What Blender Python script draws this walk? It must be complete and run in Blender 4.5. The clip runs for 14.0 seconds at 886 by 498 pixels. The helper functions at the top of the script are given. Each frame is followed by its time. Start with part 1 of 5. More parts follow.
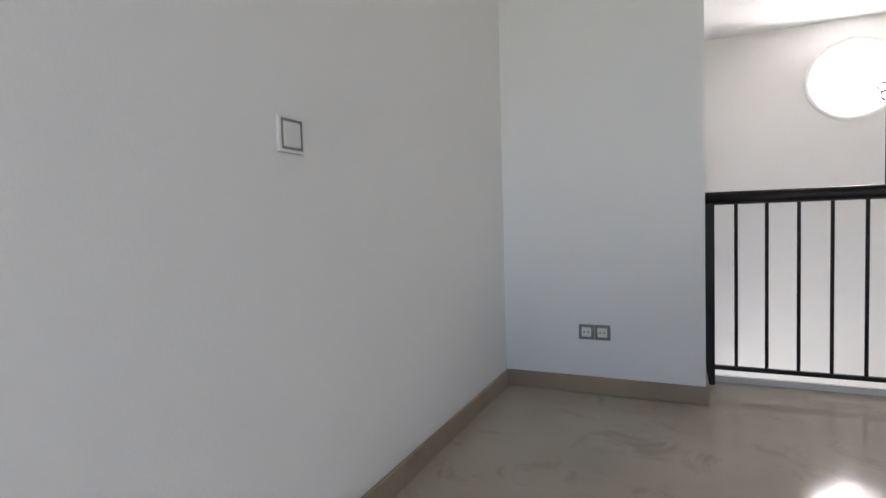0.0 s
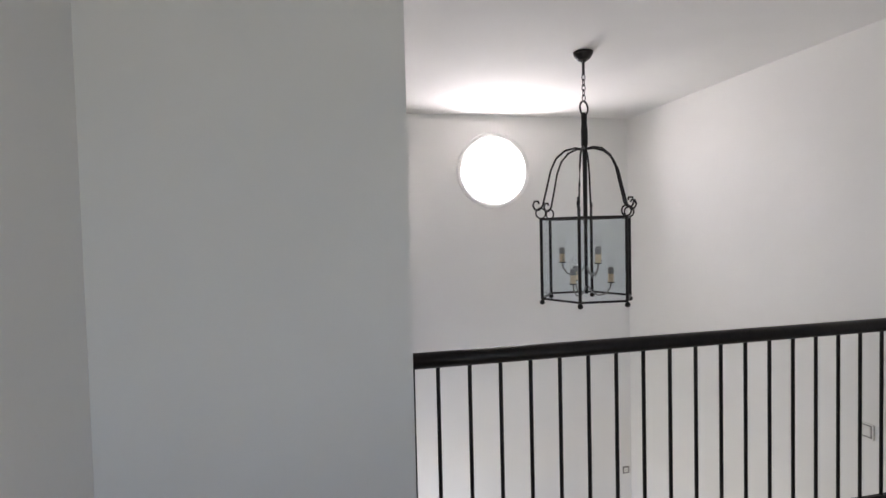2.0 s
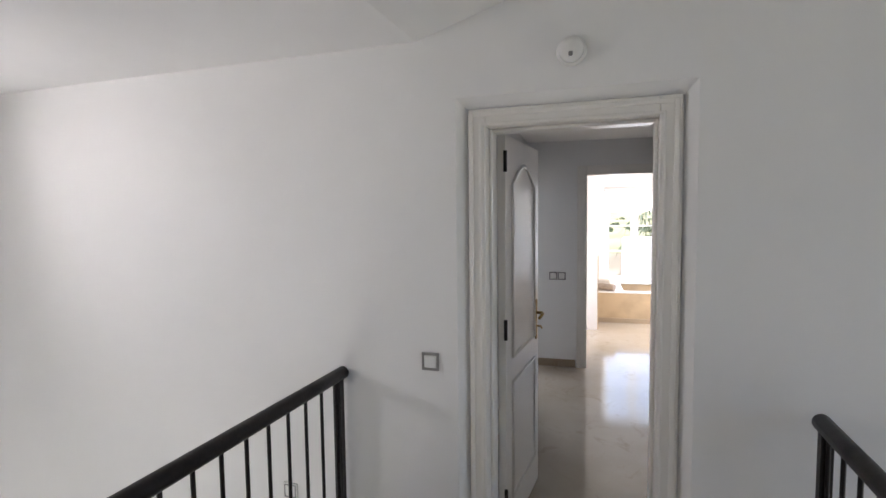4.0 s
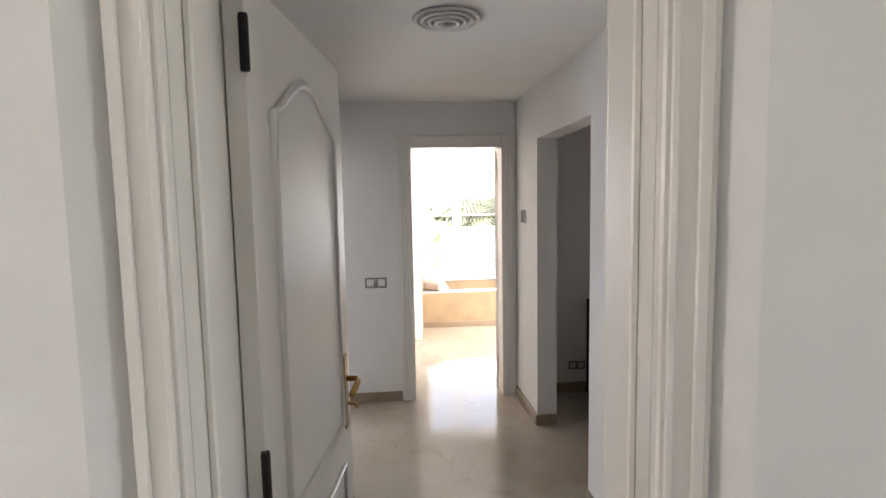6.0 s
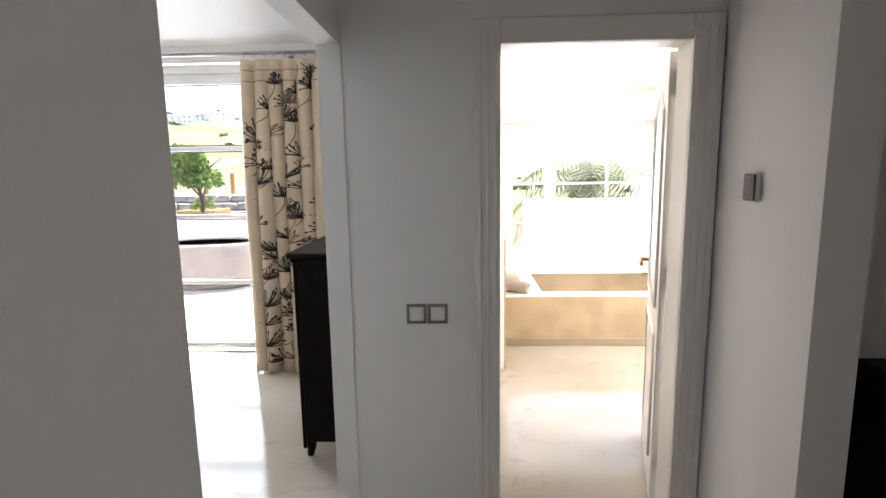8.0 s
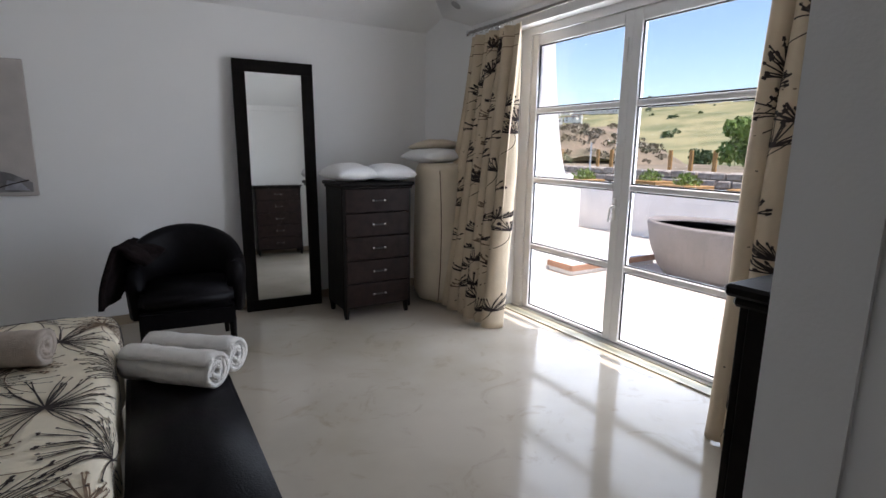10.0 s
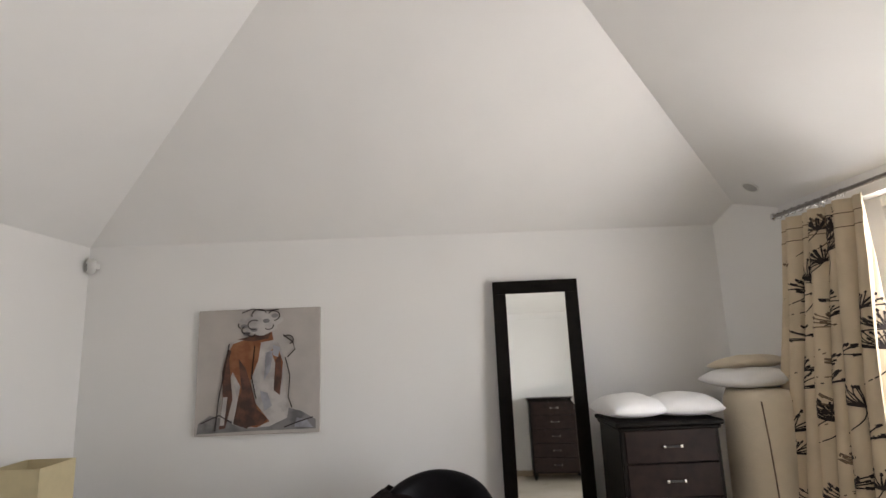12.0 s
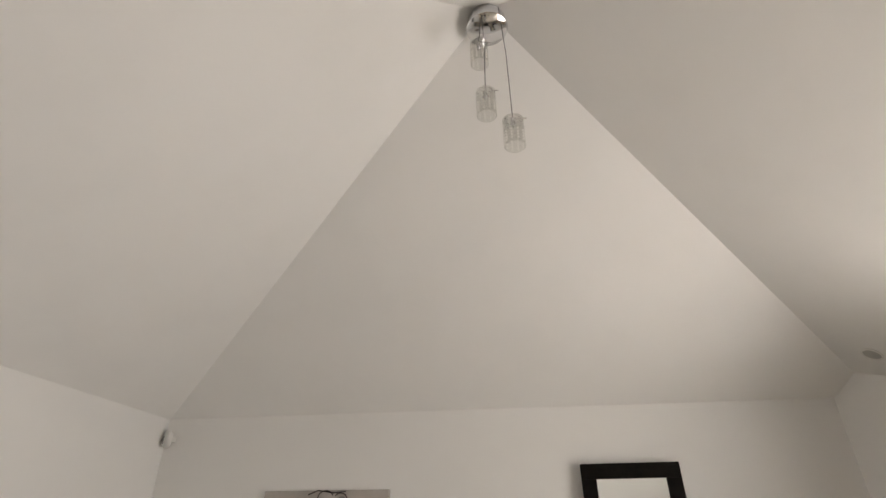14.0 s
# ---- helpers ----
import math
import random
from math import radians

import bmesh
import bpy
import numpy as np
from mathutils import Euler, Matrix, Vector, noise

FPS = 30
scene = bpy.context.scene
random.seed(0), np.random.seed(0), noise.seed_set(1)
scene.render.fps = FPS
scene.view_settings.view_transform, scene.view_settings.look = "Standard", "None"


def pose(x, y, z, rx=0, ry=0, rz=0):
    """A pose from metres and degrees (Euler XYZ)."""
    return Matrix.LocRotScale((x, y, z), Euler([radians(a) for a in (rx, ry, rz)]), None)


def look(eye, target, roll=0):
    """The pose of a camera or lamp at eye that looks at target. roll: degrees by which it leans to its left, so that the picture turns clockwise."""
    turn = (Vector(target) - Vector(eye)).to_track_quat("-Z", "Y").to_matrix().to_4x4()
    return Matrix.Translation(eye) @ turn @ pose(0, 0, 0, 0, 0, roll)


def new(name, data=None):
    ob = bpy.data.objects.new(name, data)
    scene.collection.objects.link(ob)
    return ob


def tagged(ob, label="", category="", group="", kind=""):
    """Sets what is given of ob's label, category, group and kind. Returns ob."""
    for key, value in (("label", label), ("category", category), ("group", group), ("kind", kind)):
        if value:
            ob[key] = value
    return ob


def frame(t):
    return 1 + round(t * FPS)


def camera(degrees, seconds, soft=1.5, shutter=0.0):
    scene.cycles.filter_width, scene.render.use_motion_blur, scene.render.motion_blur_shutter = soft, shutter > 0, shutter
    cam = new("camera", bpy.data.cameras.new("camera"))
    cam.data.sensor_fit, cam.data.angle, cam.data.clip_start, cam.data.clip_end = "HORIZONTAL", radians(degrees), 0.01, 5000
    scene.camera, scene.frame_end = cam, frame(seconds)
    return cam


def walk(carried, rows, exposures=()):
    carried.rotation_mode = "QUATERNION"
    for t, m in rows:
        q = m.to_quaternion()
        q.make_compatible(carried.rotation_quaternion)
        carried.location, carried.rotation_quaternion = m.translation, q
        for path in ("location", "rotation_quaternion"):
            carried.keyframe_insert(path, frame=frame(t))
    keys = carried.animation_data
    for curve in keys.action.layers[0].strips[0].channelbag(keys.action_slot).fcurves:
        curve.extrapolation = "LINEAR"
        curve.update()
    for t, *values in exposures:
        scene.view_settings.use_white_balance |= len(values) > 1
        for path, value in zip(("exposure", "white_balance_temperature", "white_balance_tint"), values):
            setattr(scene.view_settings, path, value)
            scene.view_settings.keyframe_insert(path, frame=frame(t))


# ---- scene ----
cam = camera(81.3, 14.0)
PATH = [
    (0, (-2.705, -1.218, 0.812), (-3.421, 0.646, 0.716), -1.7),
    (0.5, (-2.691, -0.949, 1.003), (-3.059, 1.016, 0.932), -1.5),
    (1, (-2.835, -0.64, 1.134), (-2.812, 1.359, 1.085), -1.3),
    (1.5, (-2.833, -0.497, 1.242), (-2.553, 1.482, 1.181), -1.3),
    (2, (-2.786, -0.325, 1.377), (-2.239, 1.597, 1.309), -1.4),
    (2.5, (-2.779, -0.131, 1.492), (-1.812, 1.619, 1.421), -1.6),
    (3, (-2.619, 0.024, 1.554), (-1.21, 1.44, 1.453), -1.4),
    (3.5, (-2.367, 0.109, 1.65), (-0.628, 1.088, 1.513), -1.1),
    (4, (-2.108, 0.273, 1.661), (-0.181, 0.793, 1.52), -0.7),
    (4.2, (-1.999, 0.318, 1.657), (-0.045, 0.717, 1.512), -0.9),
    (6.3, (-0.312, 0.37, 1.587), (1.664, 0.129, 1.397), -1.0),
    (6.5, (-0.087, 0.372, 1.564), (1.885, 0.1, 1.372), -1.0),
    (7, (0.408, 0.391, 1.533), (2.375, 0.081, 1.348), -1.2),
    (7.2, (0.615, 0.366, 1.575), (2.581, 0.073, 1.354), -1.3),
    (9.3, (2.423, 0.397, 1.478), (3.998, 1.583, 1.143), 0.6),
    (9.5, (2.55, 0.471, 1.462), (3.982, 1.822, 1.109), 0.5),
    (10, (2.829, 0.624, 1.444), (3.836, 2.309, 1.064), 0.8),
    (10.5, (2.917, 0.837, 1.431), (3.526, 2.701, 1.041), 0.4),
    (11, (2.958, 1.025, 1.462), (3.29, 2.979, 1.189), -0.4),
    (11.5, (3.065, 1.211, 1.552), (3.237, 3.203, 1.548), -1.3),
    (12, (3.159, 1.268, 1.698), (3.188, 3.235, 2.056), -2.3),
    (12.5, (3.179, 1.276, 1.659), (3.097, 3.126, 2.414), -1.2),
    (13, (3.161, 1.253, 1.732), (3.012, 2.99, 2.713), -0.6),
    (13.5, (3.14, 1.269, 1.726), (2.951, 2.952, 2.79), -0.2),
    (14, (3.113, 1.322, 1.748), (2.907, 3.064, 2.708), -0.5),
]
walk(cam, [(t, look(eye, target, roll)) for t, eye, target, roll in PATH],
     [(0.0, 2.05, 6450, 20.5), (1.0, 1.65, 6450, 20.5), (2.5, 1.65, 6450, 20.5), (4.2, 1.8, 6350, 20), (6.3, 2.3, 6850, 19.5), (7.2, 2.3, 6500, 17), (9.3, 0.65, 7000, 17), (10.0, 0.52, 6500, 18), (11.0, 1.1, 7200, 18), (11.5, 1.68, 7250, 17.5), (12.0, 1.25, 7500, 19), (12.5, 1.16, 7650, 18), (14.0, 1.0, 8100, 19)])

# ---- world, sun, exposure ----
world = bpy.data.worlds.new("world")
scene.world = world
world.use_nodes = True
wn = world.node_tree
sky = wn.nodes.new("ShaderNodeTexSky")
sky.sky_type = "NISHITA"
sky.sun_disc = False
sky.ozone_density = 4.0
sky.dust_density = 0.3
SUN_DIR = Vector((0.22, -0.30, 1.0)).normalized()
sky.sun_elevation = math.asin(SUN_DIR.z)
sky.sun_rotation = math.atan2(SUN_DIR.x, SUN_DIR.y)
wn.links.new(sky.outputs[0], wn.nodes["Background"].inputs[0])
wn.nodes["Background"].inputs[1].default_value = 0.15
sun = new("sun", bpy.data.lights.new("sun", "SUN"))
sun.data.energy = 5.0
sun.data.angle = radians(0.5)
sun.data.color = (1.0, 0.95, 0.88)
sun.matrix_world = look(SUN_DIR * 30, (0, 0, 0))


def window_light(name, eye, target, sx, sy, watts, color):
    """Sky light that enters through an opening, known or added."""
    ob = new(name, bpy.data.lights.new(name, "AREA"))
    ob.data.shape, ob.data.size, ob.data.size_y = "RECTANGLE", sx, sy
    ob.data.energy, ob.data.color = watts, color
    ob.matrix_world = look(eye, target)
    return ob


window_light("terrace_door_light", (5.98, 3.2, 1.30), (1.5, 2.9, 0.95), 1.9, 2.2, 60, (0.79, 0.90, 1.0))
landing_lights = []
landing_lights.append(window_light("round_window_light", (-1.355, 3.90, 1.75), (-1.355, 2.0, 2.15), 0.5, 0.5, 11.5, (1.0, 0.98, 0.95)))
window_light("bath_window_light", (7.0, -0.9, 1.25), (3.0, -0.6, 0.9), 1.6, 1.4, 6, (0.88, 0.96, 1.0))
# added fill lamp in an unseen, invented side opening; brightens bath and hall
window_light("bath_side_window_light", (4.9, -2.28, 1.45), (4.6, 0.0, 1.0), 1.5, 1.1, 28, (1.0, 0.96, 0.90))
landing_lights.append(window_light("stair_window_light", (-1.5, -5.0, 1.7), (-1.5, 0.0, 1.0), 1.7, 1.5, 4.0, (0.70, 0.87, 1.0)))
# added fill lamp below view in an invented opening, lifts the void walls
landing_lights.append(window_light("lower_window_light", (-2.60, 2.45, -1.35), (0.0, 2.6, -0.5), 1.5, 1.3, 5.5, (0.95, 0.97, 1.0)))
# added fill lamp under the landing, in an unseen opening made up for it
landing_lights.append(window_light("lower_door_light", (-1.2, -5.36, -1.85), (-1.2, 3.0, -0.6), 1.7, 1.9, 8, (0.92, 0.96, 1.0)))


# ---- materials ----
def mat(name, color, rough=0.6, metal=0.0, var=0.06, scale=6.0, bump=0.05, fine=120.0, color2=None, mask=(0.45, 0.65), spec=0.5):
    m = bpy.data.materials.new(name)
    m.use_nodes = True
    nt = m.node_tree
    b = nt.nodes["Principled BSDF"]
    b.inputs["Roughness"].default_value = rough
    b.inputs["Metallic"].default_value = metal
    b.inputs["Specular IOR Level"].default_value = spec
    tc = nt.nodes.new("ShaderNodeTexCoord")
    n1 = nt.nodes.new("ShaderNodeTexNoise")
    n1.inputs["Scale"].default_value = scale
    n1.inputs["Detail"].default_value = 6
    nt.links.new(tc.outputs["Object"], n1.inputs["Vector"])
    ramp = nt.nodes.new("ShaderNodeValToRGB")
    c2 = color2 or tuple(c * (1 - var * 2) for c in color)
    ramp.color_ramp.elements[0].position, ramp.color_ramp.elements[1].position = mask
    ramp.color_ramp.elements[0].color = (*color, 1)
    ramp.color_ramp.elements[1].color = (*c2, 1)
    nt.links.new(n1.outputs["Fac"], ramp.inputs[0])
    nt.links.new(ramp.outputs[0], b.inputs["Base Color"])
    n2 = nt.nodes.new("ShaderNodeTexNoise")
    n2.inputs["Scale"].default_value = fine
    n2.inputs["Detail"].default_value = 3
    nt.links.new(tc.outputs["Object"], n2.inputs["Vector"])
    bp = nt.nodes.new("ShaderNodeBump")
    bp.inputs["Strength"].default_value = bump
    bp.inputs["Distance"].default_value = 0.01
    nt.links.new(n2.outputs["Fac"], bp.inputs["Height"])
    nt.links.new(bp.outputs[0], b.inputs["Normal"])
    mr = nt.nodes.new("ShaderNodeMapRange")
    mr.inputs["To Min"].default_value = max(0.02, rough - 0.12 * rough)
    mr.inputs["To Max"].default_value = min(1, rough + 0.12 * rough)
    nt.links.new(n1.outputs["Fac"], mr.inputs["Value"])
    nt.links.new(mr.outputs[0], b.inputs["Roughness"])
    return m


def marble_mat(name, base, dark, rough):
    m = mat(name, base, rough, 0, 0.1, 1.3, 0.012, 40.0, dark, (0.38, 0.72))
    nt = m.node_tree
    b = nt.nodes["Principled BSDF"]
    tc = next(n for n in nt.nodes if n.type == "TEX_COORD")
    old = b.inputs["Base Color"].links[0].from_socket
    n3 = nt.nodes.new("ShaderNodeTexNoise")
    n3.inputs["Scale"].default_value = 3.2
    n3.inputs["Detail"].default_value = 9
    n3.inputs["Roughness"].default_value = 0.68
    n3.inputs["Distortion"].default_value = 1.6
    nt.links.new(tc.outputs["Object"], n3.inputs["Vector"])
    r = nt.nodes.new("ShaderNodeValToRGB")
    e = r.color_ramp.elements
    e[0].position, e[1].position = 0.56, 0.72
    e[0].color, e[1].color = (0, 0, 0, 1), (0.45, 0.45, 0.45, 1)
    nt.links.new(n3.outputs["Fac"], r.inputs[0])
    mix = nt.nodes.new("ShaderNodeMix")
    mix.data_type = "RGBA"
    nt.links.new(r.outputs[0], mix.inputs[0])
    nt.links.new(old, mix.inputs[6])
    mix.inputs[7].default_value = (dark[0] * 0.55, dark[1] * 0.5, dark[2] * 0.42, 1)
    nt.links.new(mix.outputs[2], b.inputs["Base Color"])
    return m


def glass_mat(name, tint=(1, 1, 1), rough=0.0, ior=1.45):
    m = bpy.data.materials.new(name)
    m.use_nodes = True
    nt = m.node_tree
    nt.nodes.remove(nt.nodes["Principled BSDF"])
    tr = nt.nodes.new("ShaderNodeBsdfTransparent")
    tr.inputs[0].default_value = (*tint, 1)
    gl = nt.nodes.new("ShaderNodeBsdfGlossy")
    gl.inputs["Roughness"].default_value = rough
    lw = nt.nodes.new("ShaderNodeLayerWeight")
    lw.inputs[0].default_value = 0.5
    pw = nt.nodes.new("ShaderNodeMath")
    pw.operation = "POWER"
    pw.inputs[1].default_value = 4.0
    nt.links.new(lw.outputs["Facing"], pw.inputs[0])
    fr = nt.nodes.new("ShaderNodeMath")
    fr.operation = "MULTIPLY_ADD"
    fr.inputs[1].default_value = 0.5
    fr.inputs[2].default_value = ((ior - 1) / (ior + 1)) ** 2
    nt.links.new(pw.outputs[0], fr.inputs[0])
    mx = nt.nodes.new("ShaderNodeMixShader")
    nt.links.new(fr.outputs[0], mx.inputs[0])
    nt.links.new(tr.outputs[0], mx.inputs[1])
    nt.links.new(gl.outputs[0], mx.inputs[2])
    nt.links.new(mx.outputs[0], nt.nodes["Material Output"].inputs[0])
    return m


PAINT = mat("white_wall_paint", (0.80, 0.79, 0.77), 0.75, 0, 0.015, 2.0, 0.06, 160, None, (0.2, 0.9))
CEIL = mat("ceiling_paint", (0.82, 0.81, 0.79), 0.85, 0, 0.01, 2.0, 0.05, 180)
MARBLE = marble_mat("polished_cream_marble", (0.45, 0.395, 0.325), (0.36, 0.31, 0.24), 0.10)
MARBLE.node_tree.nodes["Principled BSDF"].inputs["Specular IOR Level"].default_value = 0.20
MARBLE_SK = marble_mat("marble_skirting", (0.34, 0.27, 0.19), (0.24, 0.18, 0.12), 0.3)
IRON = mat("dark_wrought_iron", (0.010, 0.007, 0.006), 0.42, 0.0, 0.2, 30, 0.15, 200, spec=0.3)
LACQUER = mat("white_lacquer", (0.78, 0.75, 0.70), 0.32, 0, 0.008, 4, 0.02, 90, None, (0.2, 0.9))
DARKWOOD = mat("dark_stained_wood", (0.007, 0.005, 0.004), 0.42, 0, 0.25, 14, 0.06, 80, spec=0.10)
DRAWER = mat("drawer_front_wood", (0.022, 0.013, 0.011), 0.40, 0, 0.2, 14, 0.06, 80, spec=0.12)
LEATHER = mat("black_leather", (0.005, 0.004, 0.005), 0.45, 0, 0.2, 20, 0.25, 140, spec=0.12)
CLOTHBLK = mat("black_knit_cloth", (0.012, 0.007, 0.007), 0.95, 0, 0.3, 25, 0.6, 220, spec=0.1)
DUVET = mat("pale_cream_cotton", (0.78, 0.69, 0.53), 0.9, 0, 0.04, 5, 0.35, 350)
LINEN = mat("cream_linen", (0.67, 0.54, 0.38), 0.9, 0, 0.05, 5, 0.35, 350)
INK = mat("dark_print", (0.035, 0.022, 0.018), 0.9, 0, 0.2, 20, 0.2, 300)
INK2 = mat("brown_print", (0.20, 0.13, 0.08), 0.9, 0, 0.2, 20, 0.2, 300)
SHEET = mat("white_cotton", (0.80, 0.79, 0.77), 0.9, 0, 0.03, 5, 0.3, 250)
TOWEL = mat("beige_terry_towel", (0.50, 0.42, 0.35), 0.98, 0, 0.08, 18, 1.0, 240)
TOWELW = mat("white_terry_towel", (0.82, 0.78, 0.72), 0.98, 0, 0.05, 18, 1.0, 240)
FOAM = mat("cream_foam", (0.70, 0.60, 0.46), 0.95, 0, 0.05, 4, 0.2, 90)
CHROME = mat("chrome", (0.75, 0.75, 0.76), 0.12, 1, 0.05, 10, 0.01, 60)
BRASS = mat("aged_brass", (0.42, 0.28, 0.10), 0.3, 1, 0.2, 20, 0.05, 80)
PLASTIC = mat("white_plastic", (0.74, 0.73, 0.70), 0.35, 0, 0.02, 6, 0.01, 60)
GREYPL = mat("grey_plastic", (0.24, 0.23, 0.22), 0.4, 0, 0.05, 6, 0.01, 60)
BLACKPL = mat("black_plastic", (0.02, 0.02, 0.02), 0.4, 0, 0.05, 6, 0.01, 60)
PVC = mat("white_window_pvc", (0.80, 0.80, 0.79), 0.3, 0, 0.02, 5, 0.01, 60)
GLASS = glass_mat("clear_glass")
# clear glass plus translucency: the lamp behind makes it glow like overbright sky
GLOWGLASS = glass_mat("sky_glow_glass")
glow_nt = GLOWGLASS.node_tree
glow_mix, glow_tr = glow_nt.nodes.new("ShaderNodeMixShader"), glow_nt.nodes.new("ShaderNodeBsdfTranslucent")
glow_tr.inputs[0].default_value = (0.9, 0.9, 0.9, 1)
glow_mix.inputs[0].default_value = 0.15
glow_nt.links.new(glow_nt.nodes["Material Output"].inputs[0].links[0].from_socket, glow_mix.inputs[1])
glow_nt.links.new(glow_tr.outputs[0], glow_mix.inputs[2])
glow_nt.links.new(glow_mix.outputs[0], glow_nt.nodes["Material Output"].inputs[0])
SHADEGLASS = glass_mat("thin_shade_glass", (0.93, 0.93, 0.92), 0.05, 1.12)
LAMPGLASS = glass_mat("lantern_glass", (0.86, 0.90, 0.92), 0.02)
MIRROR = mat("mirror_silver", (0.86, 0.88, 0.86), 0.03, 1, 0.0, 1, 0.0, 10)
MIRROR.node_tree.nodes["Principled BSDF"].inputs["Roughness"].links[0].from_node.inputs["To Max"].default_value = 0.02
TILE = mat("beige_bath_tile", (0.46, 0.35, 0.22), 0.3, 0, 0.1, 3, 0.05, 60)
TERR = mat("pale_terrace_tile", (0.62, 0.56, 0.49), 0.6, 0, 0.06, 4, 0.1, 60)
WHITEWASH = mat("whitewashed_render", (0.80, 0.79, 0.77), 0.9, 0, 0.03, 3, 0.3, 70)
RATTAN = mat("grey_stone_tub", (0.25, 0.225, 0.21), 0.7, 0, 0.06, 3, 0.25, 60)
TUBLINER = mat("dark_ribbed_stone", (0.10, 0.105, 0.115), 0.6, 0, 0.1, 6, 0.3, 60)
TERRACOTTA = mat("terracotta", (0.40, 0.22, 0.14), 0.8, 0, 0.1, 8, 0.3, 60)
CANVAS = mat("painted_canvas", (0.46, 0.42, 0.39), 0.85, 0, 0.05, 4, 0.3, 300)
SHADE = mat("cream_lamp_shade", (0.62, 0.52, 0.32), 0.9, 0, 0.03, 10, 0.3, 300)
GRASS = mat("dry_grass", (0.30, 0.27, 0.13), 0.95, 0, 0.2, 0.03, 0.3, 1.0, (0.15, 0.16, 0.065), (0.4, 0.6))
EARTH = mat("dry_earth", (0.25, 0.19, 0.13), 0.95, 0, 0.2, 0.2, 0.3, 2.0, (0.14, 0.12, 0.07), (0.4, 0.6))
LEAF = mat("green_leaves", (0.085, 0.125, 0.045), 0.7, 0, 0.3, 0.8, 0.1, 10, (0.03, 0.06, 0.02))
LEAFB = mat("bright_pine_leaves", (0.18, 0.27, 0.05), 0.7, 0, 0.3, 0.8, 0.1, 10, (0.10, 0.17, 0.03))
BARK = mat("bark", (0.12, 0.08, 0.05), 0.9, 0, 0.3, 8, 0.6, 20)
STONE = mat("garden_stone", (0.44, 0.39, 0.34), 0.9, 0, 0.2, 3, 0.5, 15)
TIMBER = mat("weathered_timber", (0.50, 0.28, 0.10), 0.8, 0, 0.2, 6, 0.3, 40)


# ---- mesh helpers ----
def box(x0, y0, z0, x1, y1, z1, bevel=0.0, bm=None, seg=1):
    own = bm is None
    tmp = bmesh.new()
    bmesh.ops.create_cube(tmp, size=1)
    bmesh.ops.scale(tmp, vec=(abs(x1 - x0), abs(y1 - y0), abs(z1 - z0)), verts=tmp.verts)
    bmesh.ops.translate(tmp, vec=((x0 + x1) / 2, (y0 + y1) / 2, (z0 + z1) / 2), verts=tmp.verts)
    if bevel:
        bmesh.ops.bevel(tmp, geom=tmp.edges[:], offset=bevel, segments=seg, affect="EDGES")
    if own:
        return tmp
    return add(bm, tmp)


def add(bm, other, m=None):
    """Joins other into bm."""
    if m is not None:
        bmesh.ops.transform(other, matrix=m, verts=other.verts)
    me = bpy.data.meshes.new("tmp")
    other.to_mesh(me)
    other.free()
    bm.from_mesh(me)
    bpy.data.meshes.remove(me)
    return bm


def boxes(*rows, bevel=0.0):
    bm = bmesh.new()
    for r in rows:
        box(*r, bevel=bevel, bm=bm)
    return bm


def tube(pts, r, seg=8, bm=None, r1=None):
    """A round bar along points, r at its start and r1 at its end."""
    bm = bm or bmesh.new()
    pts = [Vector(p) for p in pts]
    rings = []
    r1 = r if r1 is None else r1
    up = Vector((0.13, 0.21, 0.97)).normalized()
    for i, p in enumerate(pts):
        d = (pts[min(i + 1, len(pts) - 1)] - pts[max(i - 1, 0)]).normalized()
        a = d.cross(up)
        a = a.normalized() if a.length > 0.05 else d.cross(Vector((1, 0, 0))).normalized()
        b = d.cross(a).normalized()
        rr = r + (r1 - r) * i / max(1, len(pts) - 1)
        rings.append([bm.verts.new(p + (a * math.cos(k * 2 * math.pi / seg) + b * math.sin(k * 2 * math.pi / seg)) * rr) for k in range(seg)])
    for q0, q1 in zip(rings, rings[1:]):
        for k in range(seg):
            bm.faces.new((q0[k], q0[(k + 1) % seg], q1[(k + 1) % seg], q1[k]))
    bm.faces.new(rings[0][::-1])
    bm.faces.new(rings[-1])
    return bm


def lathe(profile, seg=24, center=(0, 0, 0), sx=1.0, sy=1.0, hoop=False):
    """Turns rows of (radius, height) round the z axis."""
    bm = bmesh.new()
    rings = [[bm.verts.new((center[0] + sx * r * math.cos(k * 2 * math.pi / seg), center[1] + sy * r * math.sin(k * 2 * math.pi / seg), center[2] + z)) for k in range(seg)] for r, z in profile]
    for q0, q1 in zip(rings, rings[1:]):
        for k in range(seg):
            bm.faces.new((q0[k], q0[(k + 1) % seg], q1[(k + 1) % seg], q1[k]))
    if hoop:
        for k in range(seg):
            bm.faces.new((rings[-1][k], rings[-1][(k + 1) % seg], rings[0][(k + 1) % seg], rings[0][k]))
        return bm
    if profile[0][0] > 1e-4:
        bm.faces.new(rings[0][::-1])
    if profile[-1][0] > 1e-4:
        bm.faces.new(rings[-1])
    return bm


